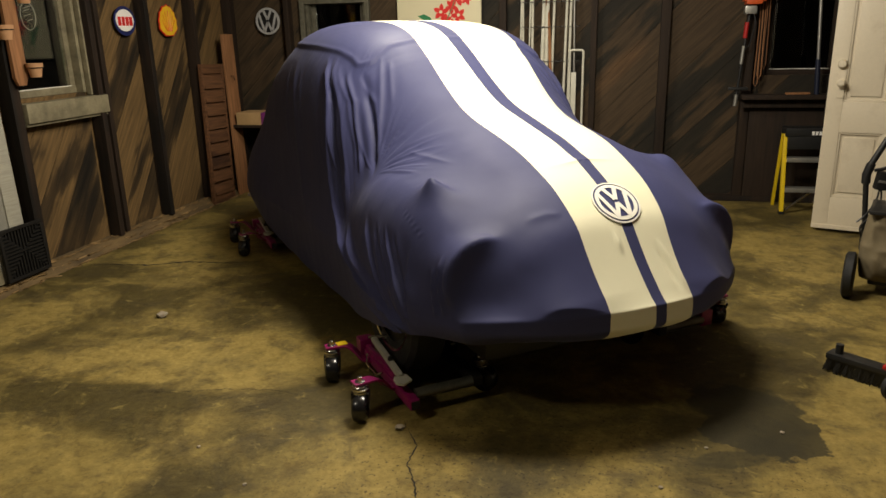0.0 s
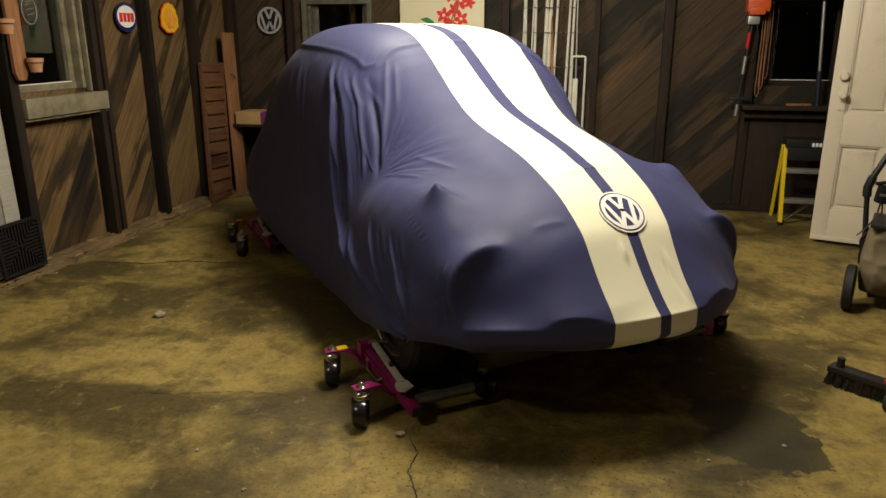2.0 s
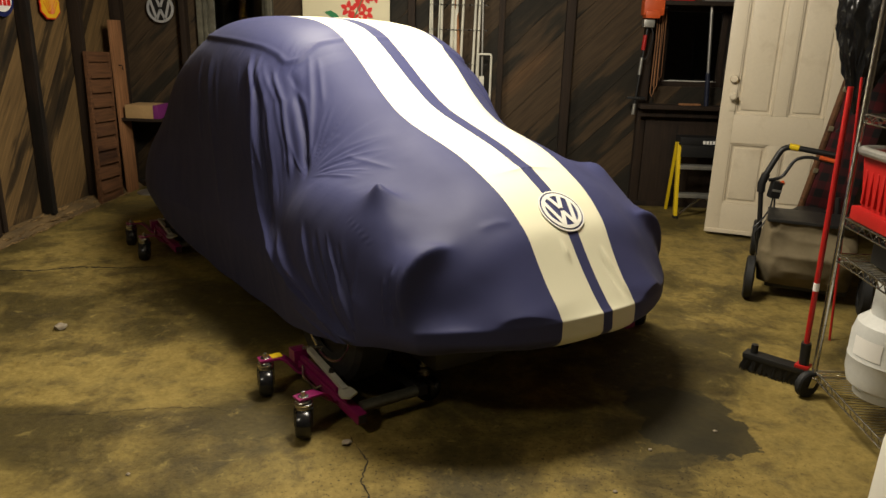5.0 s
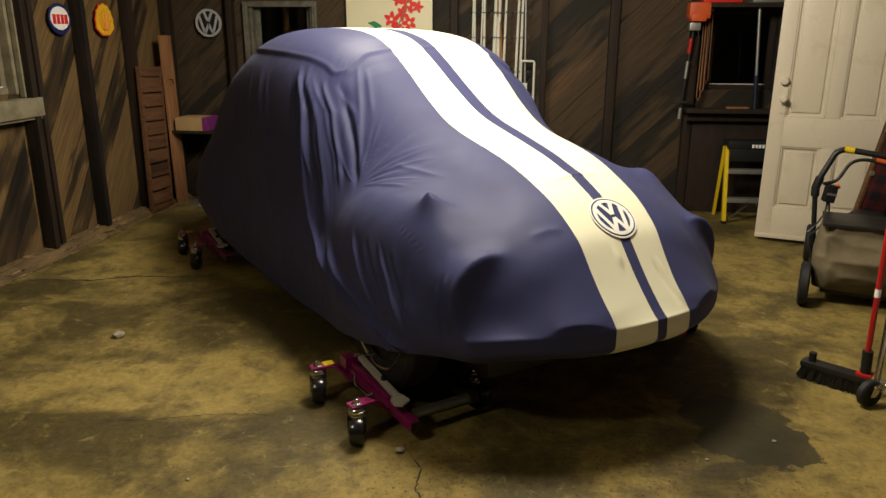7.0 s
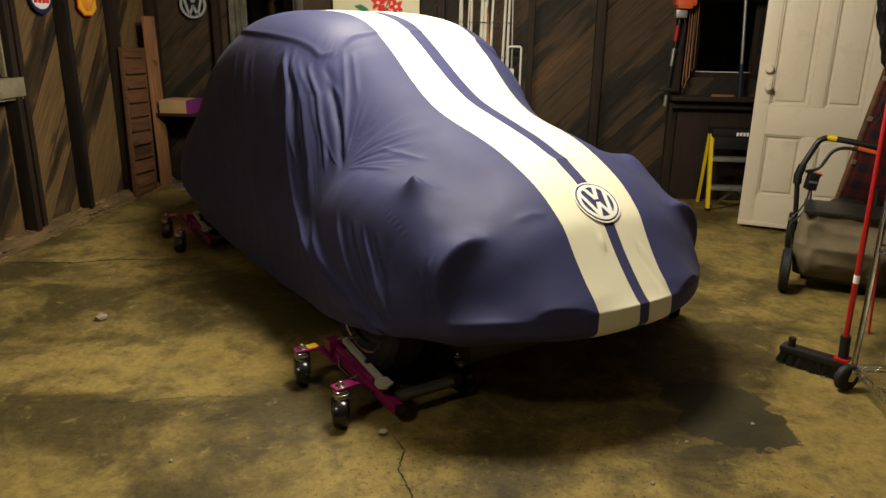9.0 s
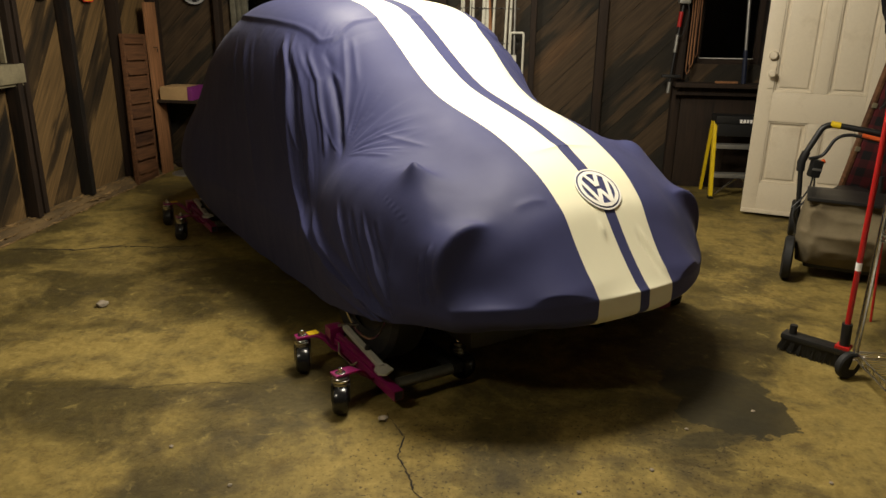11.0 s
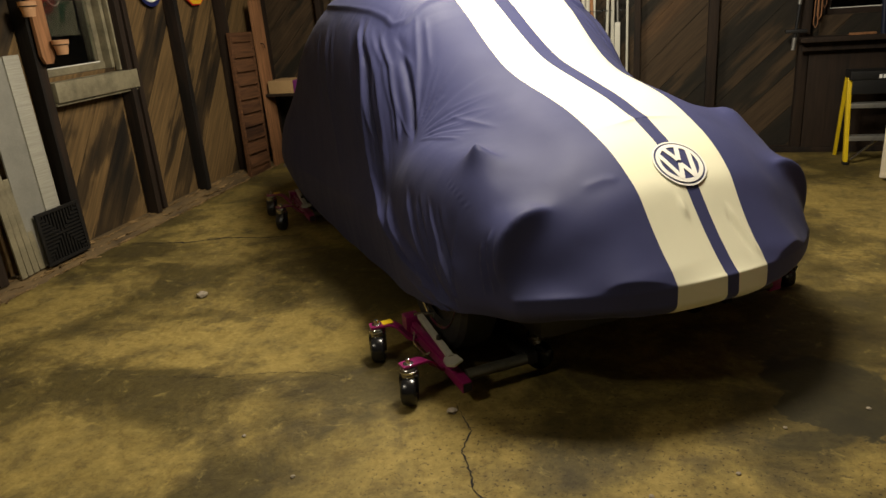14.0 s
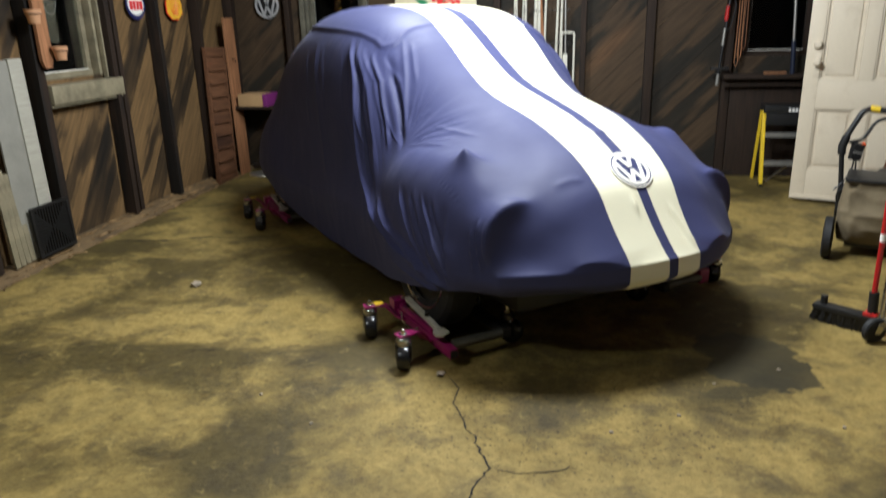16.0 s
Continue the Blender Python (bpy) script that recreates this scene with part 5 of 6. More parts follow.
part("disc", lathe(B(), [(0.0, 0.018), (0.12, 0.014), (0.135, 0.010), (0.140, 0.0), (0.0, 0.0)], 40), M_ZINC, lid)
# ledge between studs with a carton
lg = thing("wall_ledge", pose(-2.95, 6.60, 0.635), "short dark board nailed across the studs as a ledge", "ledge")
part("plank", block(B(), (-0.25, -0.24, 0.0), (0.34, 0.056, 0.025), 0.003), M_STUD, lg)
cx = thing("cardboard_box", pose(-2.965, 6.50, 0.660), "small brown cardboard carton with a purple printed end on a ledge", "box")
part("carton", block(B(), (-0.20, -0.13, 0), (0.09, 0.13, 0.112), 0.004), M_CARD, cx)
part("printed_end", block(B(), (0.050, -0.133, 0.0), (0.093, 0.133, 0.114), 0.003), M_PURPLE, cx, "purple print")


# ---- back wall: round sign, painting, rods, trimmer, ladder ----
s = thing("round_sign", NORTH @ pose(-2.93, 1.578, 0.058), "round silver emblem sign with chevron bars hung on dark boards", "sign")
part("disc", slab(B(), ellipse(0.118, 0.118), 0.004), M_BLACK, s, "dark backing")
part("ring", ring(B(), 0.120, 0.100, 0.012), M_SILVER_SIGN, s)
part("bars", strokes(B(), mark_lines(0.104), 0.020, 0.011), M_SILVER_SIGN, s)

pt = thing("painting", NORTH @ pose(-1.28, 1.28, 0.12), "cream canvas painting of red orchids with a green leaf", "painting")
part("canvas", block(B(), (-0.375, 0, -0.025), (0.375, 0.85, 0.0), 0.004), M_CANVAS, pt)


def petals(bm, cx, cy, r, turn, z):
    for k in range(5):
        a = radians(turn + 72 * k)
        ux, uy = math.cos(a), math.sin(a)
        pts = [(0, -0.07), (0.22, -0.20), (0.55, -0.31), (0.85, -0.20), (1.08, 0.03), (0.80, 0.24), (0.5, 0.30), (0.2, 0.20), (0, 0.07)]
        slab(bm, [(cx + r * (p * ux - q * uy), cy + r * (p * uy + q * ux)) for p, q in pts], 0.002, pose(0, 0, z + 0.0006 * k))


for cx, cy, r, a in ((0.02, 0.33, 0.066, 10), (0.115, 0.37, 0.060, 52), (0.175, 0.30, 0.064, 40), (0.17, 0.45, 0.075, 75), (0.065, 0.265, 0.050, 20), (0.135, 0.235, 0.042, 50), (0.25, 0.43, 0.05, 0), (0.08, 0.49, 0.055, 30), (0.2, 0.58, 0.07, 10)):
    b = B()
    petals(b, cx, cy, r, a, 0.001)
    part("orchid", b, M_RED_SIGN, pt, "red orchid blossom", smooth=False)
b = B()
for cx, cy in ((0.02, 0.33), (0.175, 0.30), (0.17, 0.45)):
    slab(b, [(cx + 0.014 * x, cy + 0.014 * y) for x, y in ellipse(1, 1, 12)], 0.002, pose(0, 0, 0.005))
part("blossom_hearts", b, M_CANVAS, pt, "pale hearts", smooth=False)
b = B()
leaf = [(-0.19, 0.30), (-0.13, 0.315), (-0.075, 0.285), (-0.045, 0.235), (-0.04, 0.12), (-0.09, 0.12), (-0.10, 0.20), (-0.135, 0.265)]
slab(b, leaf, 0.002, pose(0, 0, 0.001))
tube(b, [(-0.02, 0.05, 0.002), (0.05, 0.22, 0.002), (0.12, 0.36, 0.002), (0.2, 0.56, 0.002)], 0.005, 6)
part("leaf", b, M_GREEN, pt, "green curling leaf", smooth=False)

s = thing("strip_sign", NORTH @ pose(-2.28, 1.79, 0.058), "narrow red tin sign with pale bars above a window", "sign")
part("plate", block(B(), (-0.21, 0.0, 0.0), (0.21, 0.085, 0.004), 0.001), M_RED_SIGN, s)
for k in range(7):
    part("bar", block(B(), (-0.17 + 0.05 * k, 0.022, 0.0035), (-0.135 + 0.05 * k, 0.06, 0.006), 0.001), M_WHITE_SIGN, s, "pale bar of lettering")

# white rods in a rack of wire clips
for x, r, lean, low, mat, label in ((-0.565, 0.008, 0.002, 0.5, M_PVC, "thin white"), (-0.528, 0.009, -0.002, 0.5, M_PVC, "thin white"), (-0.500, 0.007, 0.004, 0.5, M_PVC, "thin white"), (-0.458, 0.012, 0.0, 0.5, M_PVC, "white"),
                                    (-0.388, 0.017, 0.004, 0.45, M_PVC, "thick white"), (-0.345, 0.018, 0.002, 0.45, M_PVC, "thick white"), (-0.302, 0.012, 0.004, 0.45, M_PVC, "white"), (-0.252, 0.017, -0.014, 0.45, M_CEDAR, "brown wooden"),
                                    (-0.198, 0.012, 0.004, 0.4, M_PVC, "white"), (-0.152, 0.012, 0.002, 0.4, M_PVC, "white"), (-0.088, 0.010, -0.004, 0.4, M_ZINC, "grey metal")):
    rod = thing("pole", pose(x, 6.62, low), label + " pole standing upright against the wall in wire clips", "pole", "poles along the wall")
    part("shaft", tube(B(), [(0, 0, 0), (lean * 3, 0.0, 0.6), (lean * 8, 0.01, 1.6)], [r, r, r * 0.9], 14), mat, rod)
    for z in (1.18, 1.46, 1.66):
        b = B()
        tube(b, [(-r * 2.2, 0.03, z - low), (-r * 1.2, -r * 1.25, z - low + 0.006), (r * 1.2, -r * 1.25, z - low), (r * 2.2, 0.03, z - low + 0.008)], 0.0032, 6)
        part("wire_clip", b, M_BLACK, rod, "black wire clip")
rest = thing("pole_rest", pose(-0.3, 6.6, 0.0), "low dark timber rest on which upright poles stand", "rest")
part("timber", block(B(), (-0.32, -0.05, 0.0), (0.26, 0.055, 0.40), 0.005), M_STUD, rest)
part("block", block(B(), (-0.32, -0.05, 0.401), (0.08, 0.055, 0.45), 0.005), M_STUD, rest)
part("block", block(B(), (-0.32, -0.05, 0.451), (-0.13, 0.055, 0.5), 0.005), M_STUD, rest)
# white tubular U-shaped frame of unknown use, beside the poles
u = thing("tubular_u_frame", pose(-0.082, 6.59, 0.40), "white tubular U-shaped frame leaning among the poles", "rack")
part("loop", tube(B(), rounded([(-0.055, 0, 0), (-0.055, 0.01, 0.87), (0.055, 0.01, 0.87), (0.055, 0, 0)], 0.02), 0.010, 12), M_PVC, u)
part("panel", block(B(), (-0.042, -0.004, 0.0), (0.0, 0.004, 0.69), 0.002), M_PVC, u)

# ledge under the right window, with what lies on it
lg = thing("window_ledge", pose(1.62, 6.60, 0.865), "dark wooden ledge under a window", "ledge", kind="structure")
part("plank", block(B(), (-0.38, -0.10, 0.0), (0.47, 0.056, 0.035), 0.004), M_STUD, lg)
part("apron", block(B(), (-0.36, -0.02, -0.07), (0.45, 0.0, -0.001), 0.003), M_STUD, lg)
part("panel", block(B(), (-0.29, 0.05, -0.82), (0.40, 0.07, -0.072), 0.003), M_STUD, lg)
st = thing("wood_scrap", pose(1.66, 6.56, 0.901, 0, 0, 8), "small brown wood offcut lying on the ledge", "offcut")
part("stick", block(B(), (-0.09, -0.02, 0), (0.09, 0.02, 0.016), 0.003), M_CEDAR, st)
for x, w, h, mat, label in ((1.45, 0.30, 0.05, M_RED_SIGN, "flat red tin"), (1.80, 0.24, 0.055, M_ZINC, "flat grey tin")):
    tn = thing("tin", pose(x, 6.60, 1.735), label + " lying on the window head", "tin")
    part("body", block(B(), (-w / 2, -0.06, 0), (w / 2, 0.05, h), 0.008), mat, tn)
hd = thing("window_head", pose(1.69, 6.60, 1.70), "dark shelf board over the window", "shelf", kind="structure")
part("plank", block(B(), (-0.34, -0.08, 0.0), (0.36, 0.056, 0.033), 0.003), M_STUD, hd)

# string trimmer hung head down
tr = thing("string_trimmer", pose(1.235, 6.59, 0.86), "orange motor string trimmer hanging on the wall with its shaft down", "trimmer")
b = B()
block(b, (-0.045, -0.09, 0.75), (0.125, 0.06, 0.88), 0.03)
block(b, (-0.03, -0.11, 0.73), (0.09, 0.03, 0.79), 0.02)
part("motor_housing", b, M_ORANGE, tr, "orange motor housing")
part("guard", block(B(), (-0.03, -0.07, 0.66), (0.06, 0.02, 0.725), 0.015), M_ZINC, tr)
part("fuel_cap", lathe(B(), [(0, 0.03), (0.022, 0.03), (0.025, 0.0), (0, 0)], 20, pose(0.125, -0.02, 0.82, 0, 90, 0)), M_BLACK, tr)
part("cable", tube(B(), rounded([(0.02, -0.05, 0.72), (0.06, -0.06, 0.60), (0.03, -0.03, 0.42), (0.0, -0.02, 0.40)], 0.04), 0.005, 8), M_BLACK, tr)
part("shaft", tube(B(), [(0.015, -0.02, 0.68), (-0.03, -0.015, 0.04)], 0.012, 12), M_BLACK, tr)
part("red_grip", tube(B(), [(0.002, -0.0195, 0.60), (-0.005, -0.0186, 0.48)], 0.017, 12), M_RED, tr, "red grip")
part("white_band", tube(B(), [(-0.008, -0.0183, 0.42), (-0.016, -0.0173, 0.28)], 0.0145, 12), M_ZINC, tr, "pale band")
part("coupling", block(B(), (-0.10, -0.04, 0.075), (0.05, 0.01, 0.10), 0.008), M_BLACK, tr)
part("head", tube(B(), [(-0.03, -0.015, 0.04), (-0.035, -0.015, -0.05)], 0.016, 12), M_ZINC, tr)
for k, (x, z0, z1) in enumerate(((1.345, 1.02, 1.9), (1.375, 1.10, 1.9), (1.325, 0.96, 1.9))):
    cd = thing("cord", pose(x, 6.63, z0), "thin brown cord hanging in a loop from the wall", "cord", "cords by the window")
    part("line", tube(B(), [(0, 0, z1 - z0), (0.012, -0.01, (z1 - z0) * 0.5), (0.008, -0.012, 0.03), (0.022, -0.012, 0.0), (0.036, -0.012, 0.03), (0.03, -0.01, (z1 - z0) * 0.5), (0.02, 0, z1 - z0)], 0.0045, 6), M_CEDAR, cd)
po = thing("paint_pole", pose(1.80, 6.57, 0.90, 0, -3.5, 0), "blue and grey extension pole leaning on the window ledge", "pole")
part("grip", tube(B(), [(0, 0, 0), (0, 0.005, 0.27)], 0.019, 14), material("navy_grip", (0.012, 0.016, 0.035), 0.4, vary=0.2), po, "dark blue grip")
part("shaft", tube(B(), [(0, 0.005, 0.27), (0, 0.03, 1.3)], 0.013, 14), M_ZINC, po)

# folding step ladder
ld = thing("step_ladder", pose(1.79, 6.24, 0), "small yellow fibreglass step ladder with grey treads and a black top", "step ladder")
for x in (-0.225, 0.225):
    part("front_rail", block(B(), (x - 0.014, -0.022, 0.0), (x + 0.014, 0.022, 0.63), 0.004, pose(0, 0, 0, -13, 0, 0) @ pose(0, 0, 0, 0, 0.0, 0)), M_YELLOW, ld, "yellow rail")
    part("rear_rail", block(B(), (x * 1.02 - 0.011, -0.015, 0.0), (x * 1.02 + 0.011, 0.015, 0.62), 0.003, pose(0, 0.32, 0, 12, 0, 0)), M_YELLOW, ld, "yellow rear rail")
    part("foot", block(B(), (x - 0.018, -0.03, 0.0), (x + 0.018, 0.03, 0.022), 0.004), M_BLACK, ld)
for z, y in ((0.17, 0.045), (0.40, 0.095)):
    part("tread", block(B(), (-0.211, y - 0.035, z), (0.211, y + 0.045, z + 0.035), 0.006), M_ZINC, ld, "grey metal tread")
part("brace", tube(B(), [(-0.19, 0.02, 0.03), (0.02, 0.055, 0.20)], 0.010, 8), M_CHROME, ld, "bright brace")
part("brace", tube(B(), [(0.19, 0.02, 0.03), (-0.02, 0.055, 0.20)], 0.010, 8), M_CHROME, ld, "bright brace")
top = part("top", block(B(), (-0.235, 0.07, 0.60), (0.235, 0.24, 0.665), 0.012), M_BLACK, ld, "black moulded top")
part("apron", block(B(), (-0.215, 0.075, 0.50), (0.215, 0.10, 0.60), 0.006), M_BLACK, ld, "black front apron")
b = B()
for k in range(6):
    block(b, (-0.05 + 0.026 * k, 0.064, 0.612), (-0.05 + 0.026 * k + 0.018, 0.072, 0.640), 0.001)
part("label_bars", b, M_WHITE_SIGN, top, "white bars of lettering")


# ---- old door, standing open ----
dr = thing("door_1", pose(1.671, 5.759, 0, 0, 0, -18), "old cream painted panel door with a knob and lock, standing open", "door", kind="structure")
DW, DH, DT = 0.80, 2.05, 0.052


def door_bar(name, x0, x1, z0, z1, y0=0.0, y1=DT):
    return part(name, block(B(), (x0, y0, z0), (x1, y1, z1), 0.003), M_DOOR, dr)


door_bar("stile", 0, 0.100, 0.04, DH)
door_bar("stile", DW - 0.105, DW, 0.04, DH)
door_bar("mullion", 0.357, 0.447, 0.256, 0.712)
door_bar("mullion", 0.357, 0.447, 0.920, 1.92)
for z0, z1 in ((0.04, 0.256), (0.712, 0.920), (1.92, DH)):
    door_bar("rail", 0.100, DW - 0.105, z0, z1)
for x0, x1 in ((0.100, 0.357), (0.447, DW - 0.105)):
    for z0, z1 in ((0.256, 0.712), (0.920, 1.92)):
        b = B()
        block(b, (x0, 0.022, z0), (x1, DT - 0.022, z1))
        block(b, (x0 + 0.035, 0.012, z0 + 0.035), (x1 - 0.035, DT - 0.012, z1 - 0.035), 0.008)
        part("panel", b, M_DOOR, dr)
        b = B()
        for a0, a1, c0, c1 in ((x0, x1, z0, z0 + 0.014), (x0, x1, z1 - 0.014, z1), (x0, x0 + 0.014, z0, z1), (x1 - 0.014, x1, z0, z1)):
            block(b, (a0, 0.008, c0), (a1, 0.021, c1), 0.005)
        part("moulding", b, M_DOOR, dr)
part("bottom_strip", block(B(), (0.0, -0.012, 0.025), (DW, -0.001, 0.055), 0.004), M_DOOR, dr)
part("lock_plate", block(B(), (0.053, -0.006, 0.945), (0.100, -0.0005, 1.11), 0.002), M_DOOR, dr)
part("door_knob", lathe(B(), [(0.0, 0.062), (0.018, 0.060), (0.028, 0.048), (0.027, 0.034), (0.014, 0.022), (0.010, 0.0), (0, 0)], 24, pose(0.078, -0.006, 1.049, 90, 0, 0)), M_DOOR, dr, "painted round knob")
part("door_knob", lathe(B(), [(0.0, 0.034), (0.022, 0.032), (0.030, 0.020), (0.031, 0.0), (0, 0)], 24, pose(0.070, -0.001, 1.172, 90, 0, 0)), M_DOOR, dr, "painted round lock cover")
fr = tagged(part("door_post", block(B(), (2.47, 5.47, 0), (2.57, 5.57, TALL), 0.004), M_STUD), "dark post on which the open door hangs", "post", kind="structure")


# ---- mower with its grass bag ----
mw = thing("lawn_mower", pose(1.86, 4.42, 0, 0, 0, -20), "black walk-behind lawn mower with a sagging tan cloth grass bag", "lawn mower")


def bag_mesh():
    n, m = 72, 40
    bm = B()
    rows = []
    for j in range(m + 1):
        t = j / m
        z = 0.085 + 0.375 * t
        hx, hy = 0.245 + 0.02 * math.sin(math.pi * t) - 0.012 * t, 0.12 + 0.075 * math.sin(math.pi * min(1, t * 1.15)) ** 0.8
        row = []
        for k in range(n):
            a = 2 * math.pi * k / n
            c, s = math.cos(a), math.sin(a)
            x = hx * abs(c) ** 0.45 * (1 if c > 0 else -1)
            y = hy * abs(s) ** 0.5 * (1 if s > 0 else -1)
            w = noise.noise(Vector((x * 6, y * 6, z * 5))) * 0.022 + (1 - abs(noise.noise(Vector((x * 9 + z * 7 + 4, y * 6, z * 6 - x * 3))))) ** 3 * 0.018 - 0.008
            sag = -0.035 * math.exp(-((z - 0.2) / 0.06) ** 2) * max(0, -s) * (0.5 + 0.5 * math.sin(x * 13 + 1))
            row.append(bm.verts.new((x * (1 + w), y * (1 + w * 2) - sag * 0, z + w * 0.4)))
            row[-1].co.y -= w * 1.2 * max(0, -s)
        rows.append(row)
    for a, b in zip(rows, rows[1:]):
        for k in range(n):
            bm.faces.new((a[k], a[(k + 1) % n], b[(k + 1) % n], b[k]))
    bm.faces.new(rows[0][::-1])
    bm.faces.new(rows[-1])
    return bm


bag = part("grass_bag", bag_mesh(), M_TAN, mw, "sagging tan cloth bag")
bag.data.set_sharp_from_angle(angle=radians(179))
part("bag_lid", block(B(), (-0.235, -0.140, 0.455), (0.25, 0.19, 0.474), 0.006), M_BLACK, mw, "black plastic lid")
part("bag_skirt", block(B(), (-0.20, -0.08, 0.05), (0.24, 0.10, 0.11), 0.02), M_BLACK, mw)
part("deck", lathe(B(), [(0.0, 0.27), (0.2, 0.265), (0.27, 0.22), (0.285, 0.08), (0.27, 0.08), (0.0, 0.2)], 36, pose(0.02, 0.48, 0)), M_BLACK, mw, "black steel deck")
part("engine", lathe(B(), [(0.0, 0.43), (0.09, 0.425), (0.125, 0.39), (0.13, 0.26), (0.0, 0.26)], 28, pose(0.02, 0.48, 0)), M_BLACK, mw)
for x, y in ((-0.285, -0.18), (0.31, -0.18), (-0.27, 0.78), (0.29, 0.78)):
    w = new("wheel")
    w.parent = mw
    w.matrix_local = pose(x, y, 0.125, 0, 90, 0)
    part("tyre", lathe(B(), [(0.075, -0.026), (0.11, -0.026), (0.125, -0.018), (0.125, 0.018), (0.11, 0.026), (0.075, 0.026), (0.075, -0.026)], 36), M_RUBBER, w)
    part("rim", lathe(B(), [(0, -0.03), (0.03, -0.028), (0.078, -0.018), (0.078, 0.018), (0.03, 0.028), (0, 0.03)], 28), M_BLACK, w)
here = mw.matrix_world.inverted()


def by_mower(*pts):
    return [here @ Vector(p) for p in pts]


low, joint = [(1.712, 4.75, 0.16), (1.705, 4.75, 0.25), (1.674, 4.75, 0.56)], [(1.672, 4.75, 0.60), (1.688, 4.75, 0.66), (1.757, 4.75, 0.813), (1.80, 4.748, 0.834), (2.06, 4.66, 0.80)]
part("handle_tube", tube(B(), by_mower(*low), 0.015, 12), M_BLACK, mw)
part("handle_tube", tube(B(), by_mower(*[(x + 0.40, y - 0.146, z) for x, y, z in low]), 0.015, 12), M_BLACK, mw)
part("handle_joint", tube(B(), by_mower((1.674, 4.75, 0.55), (1.671, 4.75, 0.60), (1.690, 4.75, 0.665)), 0.024, 14), M_BLACK, mw)
part("handle_bar", tube(B(), rounded(by_mower(*joint), 0.04), 0.0175, 12), M_BLACK, mw)
part("grip_label", tube(B(), by_mower((1.80, 4.748, 0.835), (1.85, 4.73, 0.828)), 0.020, 12), M_YELLOW, mw, "yellow label")
part("control_bail", tube(B(), rounded(by_mower((1.70, 4.72, 0.63), (1.775, 4.72, 0.645), (1.83, 4.71, 0.765), (1.90, 4.70, 0.785), (2.06, 4.64, 0.755)), 0.05), 0.010, 10), M_BLACK, mw)
part("lever", tube(B(), by_mower((1.955, 4.672, 0.785), (2.05, 4.64, 0.765)), 0.013, 10), M_ORANGE, mw, "orange lever")
part("switch_box", block(B(), (-0.030, -0.03, -0.05), (0.030, 0.03, 0.055), 0.010, here @ pose(1.745, 4.72, 0.57, 0, 8, 0)), M_BLACK, mw)
part("switch_rim", block(B(), (-0.028, -0.034, -0.012), (0.028, -0.028, 0.002), 0.002, here @ pose(1.747, 4.72, 0.575, 0, 8, 0)), M_ZINC, mw, "grey seam")
part("switch_knob", lathe(B(), [(0, 0.02), (0.014, 0.018), (0.016, 0), (0, 0)], 16, here @ pose(1.772, 4.71, 0.612, 0, 60, 0)), M_ORANGE, mw, "orange knob")
for k, pts in enumerate(([(1.74, 4.72, 0.52), (1.73, 4.71, 0.45), (1.69, 4.72, 0.37), (1.645, 4.72, 0.325)], [(1.75, 4.72, 0.52), (1.755, 4.71, 0.46), (1.71, 4.71, 0.36), (1.66, 4.72, 0.30), (1.69, 4.73, 0.22)])):
    part("cable", tube(B(), rounded(by_mower(*pts), 0.05), 0.005, 8), M_BLACK, mw)
part("deck_bracket", tube(B(), by_mower((1.712, 4.75, 0.16), (1.76, 4.72, 0.14)), 0.02, 10), M_BLACK, mw)


# ---- plaid-covered board and a black sack behind the mower ----
def plaid():
    mat = material("red_black_plaid", (0.03, 0.010, 0.010), 0.9, vary=0.2, scale=30, fine=400, bump=0.2)
    nt = mat.node_tree
    bsdf = nt.nodes["Principled BSDF"]
    co, sp = nt.nodes.new("ShaderNodeTexCoord"), nt.nodes.new("ShaderNodeSeparateXYZ")
    nt.links.new(co.outputs["Object"], sp.inputs[0])
    waves = []
    for axis in (0, 2):
        w = nt.nodes.new("ShaderNodeMath")
        w.operation = "PINGPONG"
        w.inputs[1].default_value = 0.055
        nt.links.new(sp.outputs[axis], w.inputs[0])
        g = nt.nodes.new("ShaderNodeMath")
        g.operation = "GREATER_THAN"
        g.inputs[1].default_value = 0.027
        nt.links.new(w.outputs[0], g.inputs[0])
        waves.append(g.outputs[0])
    add = nt.nodes.new("ShaderNodeMath")
    add.operation = "MULTIPLY_ADD"
    add.inputs[1].default_value = 0.5
    nt.links.new(waves[0], add.inputs[0])
    half = nt.nodes.new("ShaderNodeMath")
    half.operation = "MULTIPLY"
    half.inputs[1].default_value = 0.5
    nt.links.new(waves[1], half.inputs[0])
    nt.links.new(half.outputs[0], add.inputs[2])
    ramp = nt.nodes.new("ShaderNodeValToRGB")
    ramp.color_ramp.elements[0].color, ramp.color_ramp.elements[1].color = (0.085, 0.006, 0.009, 1), (0.008, 0.007, 0.008, 1)
    nt.links.new(add.outputs[0], ramp.inputs[0])
    nt.links.new(ramp.outputs[0], bsdf.inputs["Base Color"])
    return mat


pl = thing("plaid_pad", pose(2.14, 5.12, 0, 0, 0, 0) @ pose(0, 0, 0, 4, 8.5, 0), "long red and black plaid pad with a wooden edge, leaning upright", "pad")
part("pad", block(B(), (-0.11, -0.03, 0.05), (0.19, 0.03, 1.30), 0.025), plaid(), pl)
part("wood_edge", block(B(), (-0.132, -0.025, 0.02), (-0.113, 0.025, 1.32), 0.005), M_DARKWOOD, pl, "brown wooden edge")
for z in (0.35, 0.62, 0.90, 1.15):
    part("tab", block(B(), (-0.138, -0.034, z), (-0.108, -0.026, z + 0.03), 0.002), M_FRAME, pl, "pale metal tab")


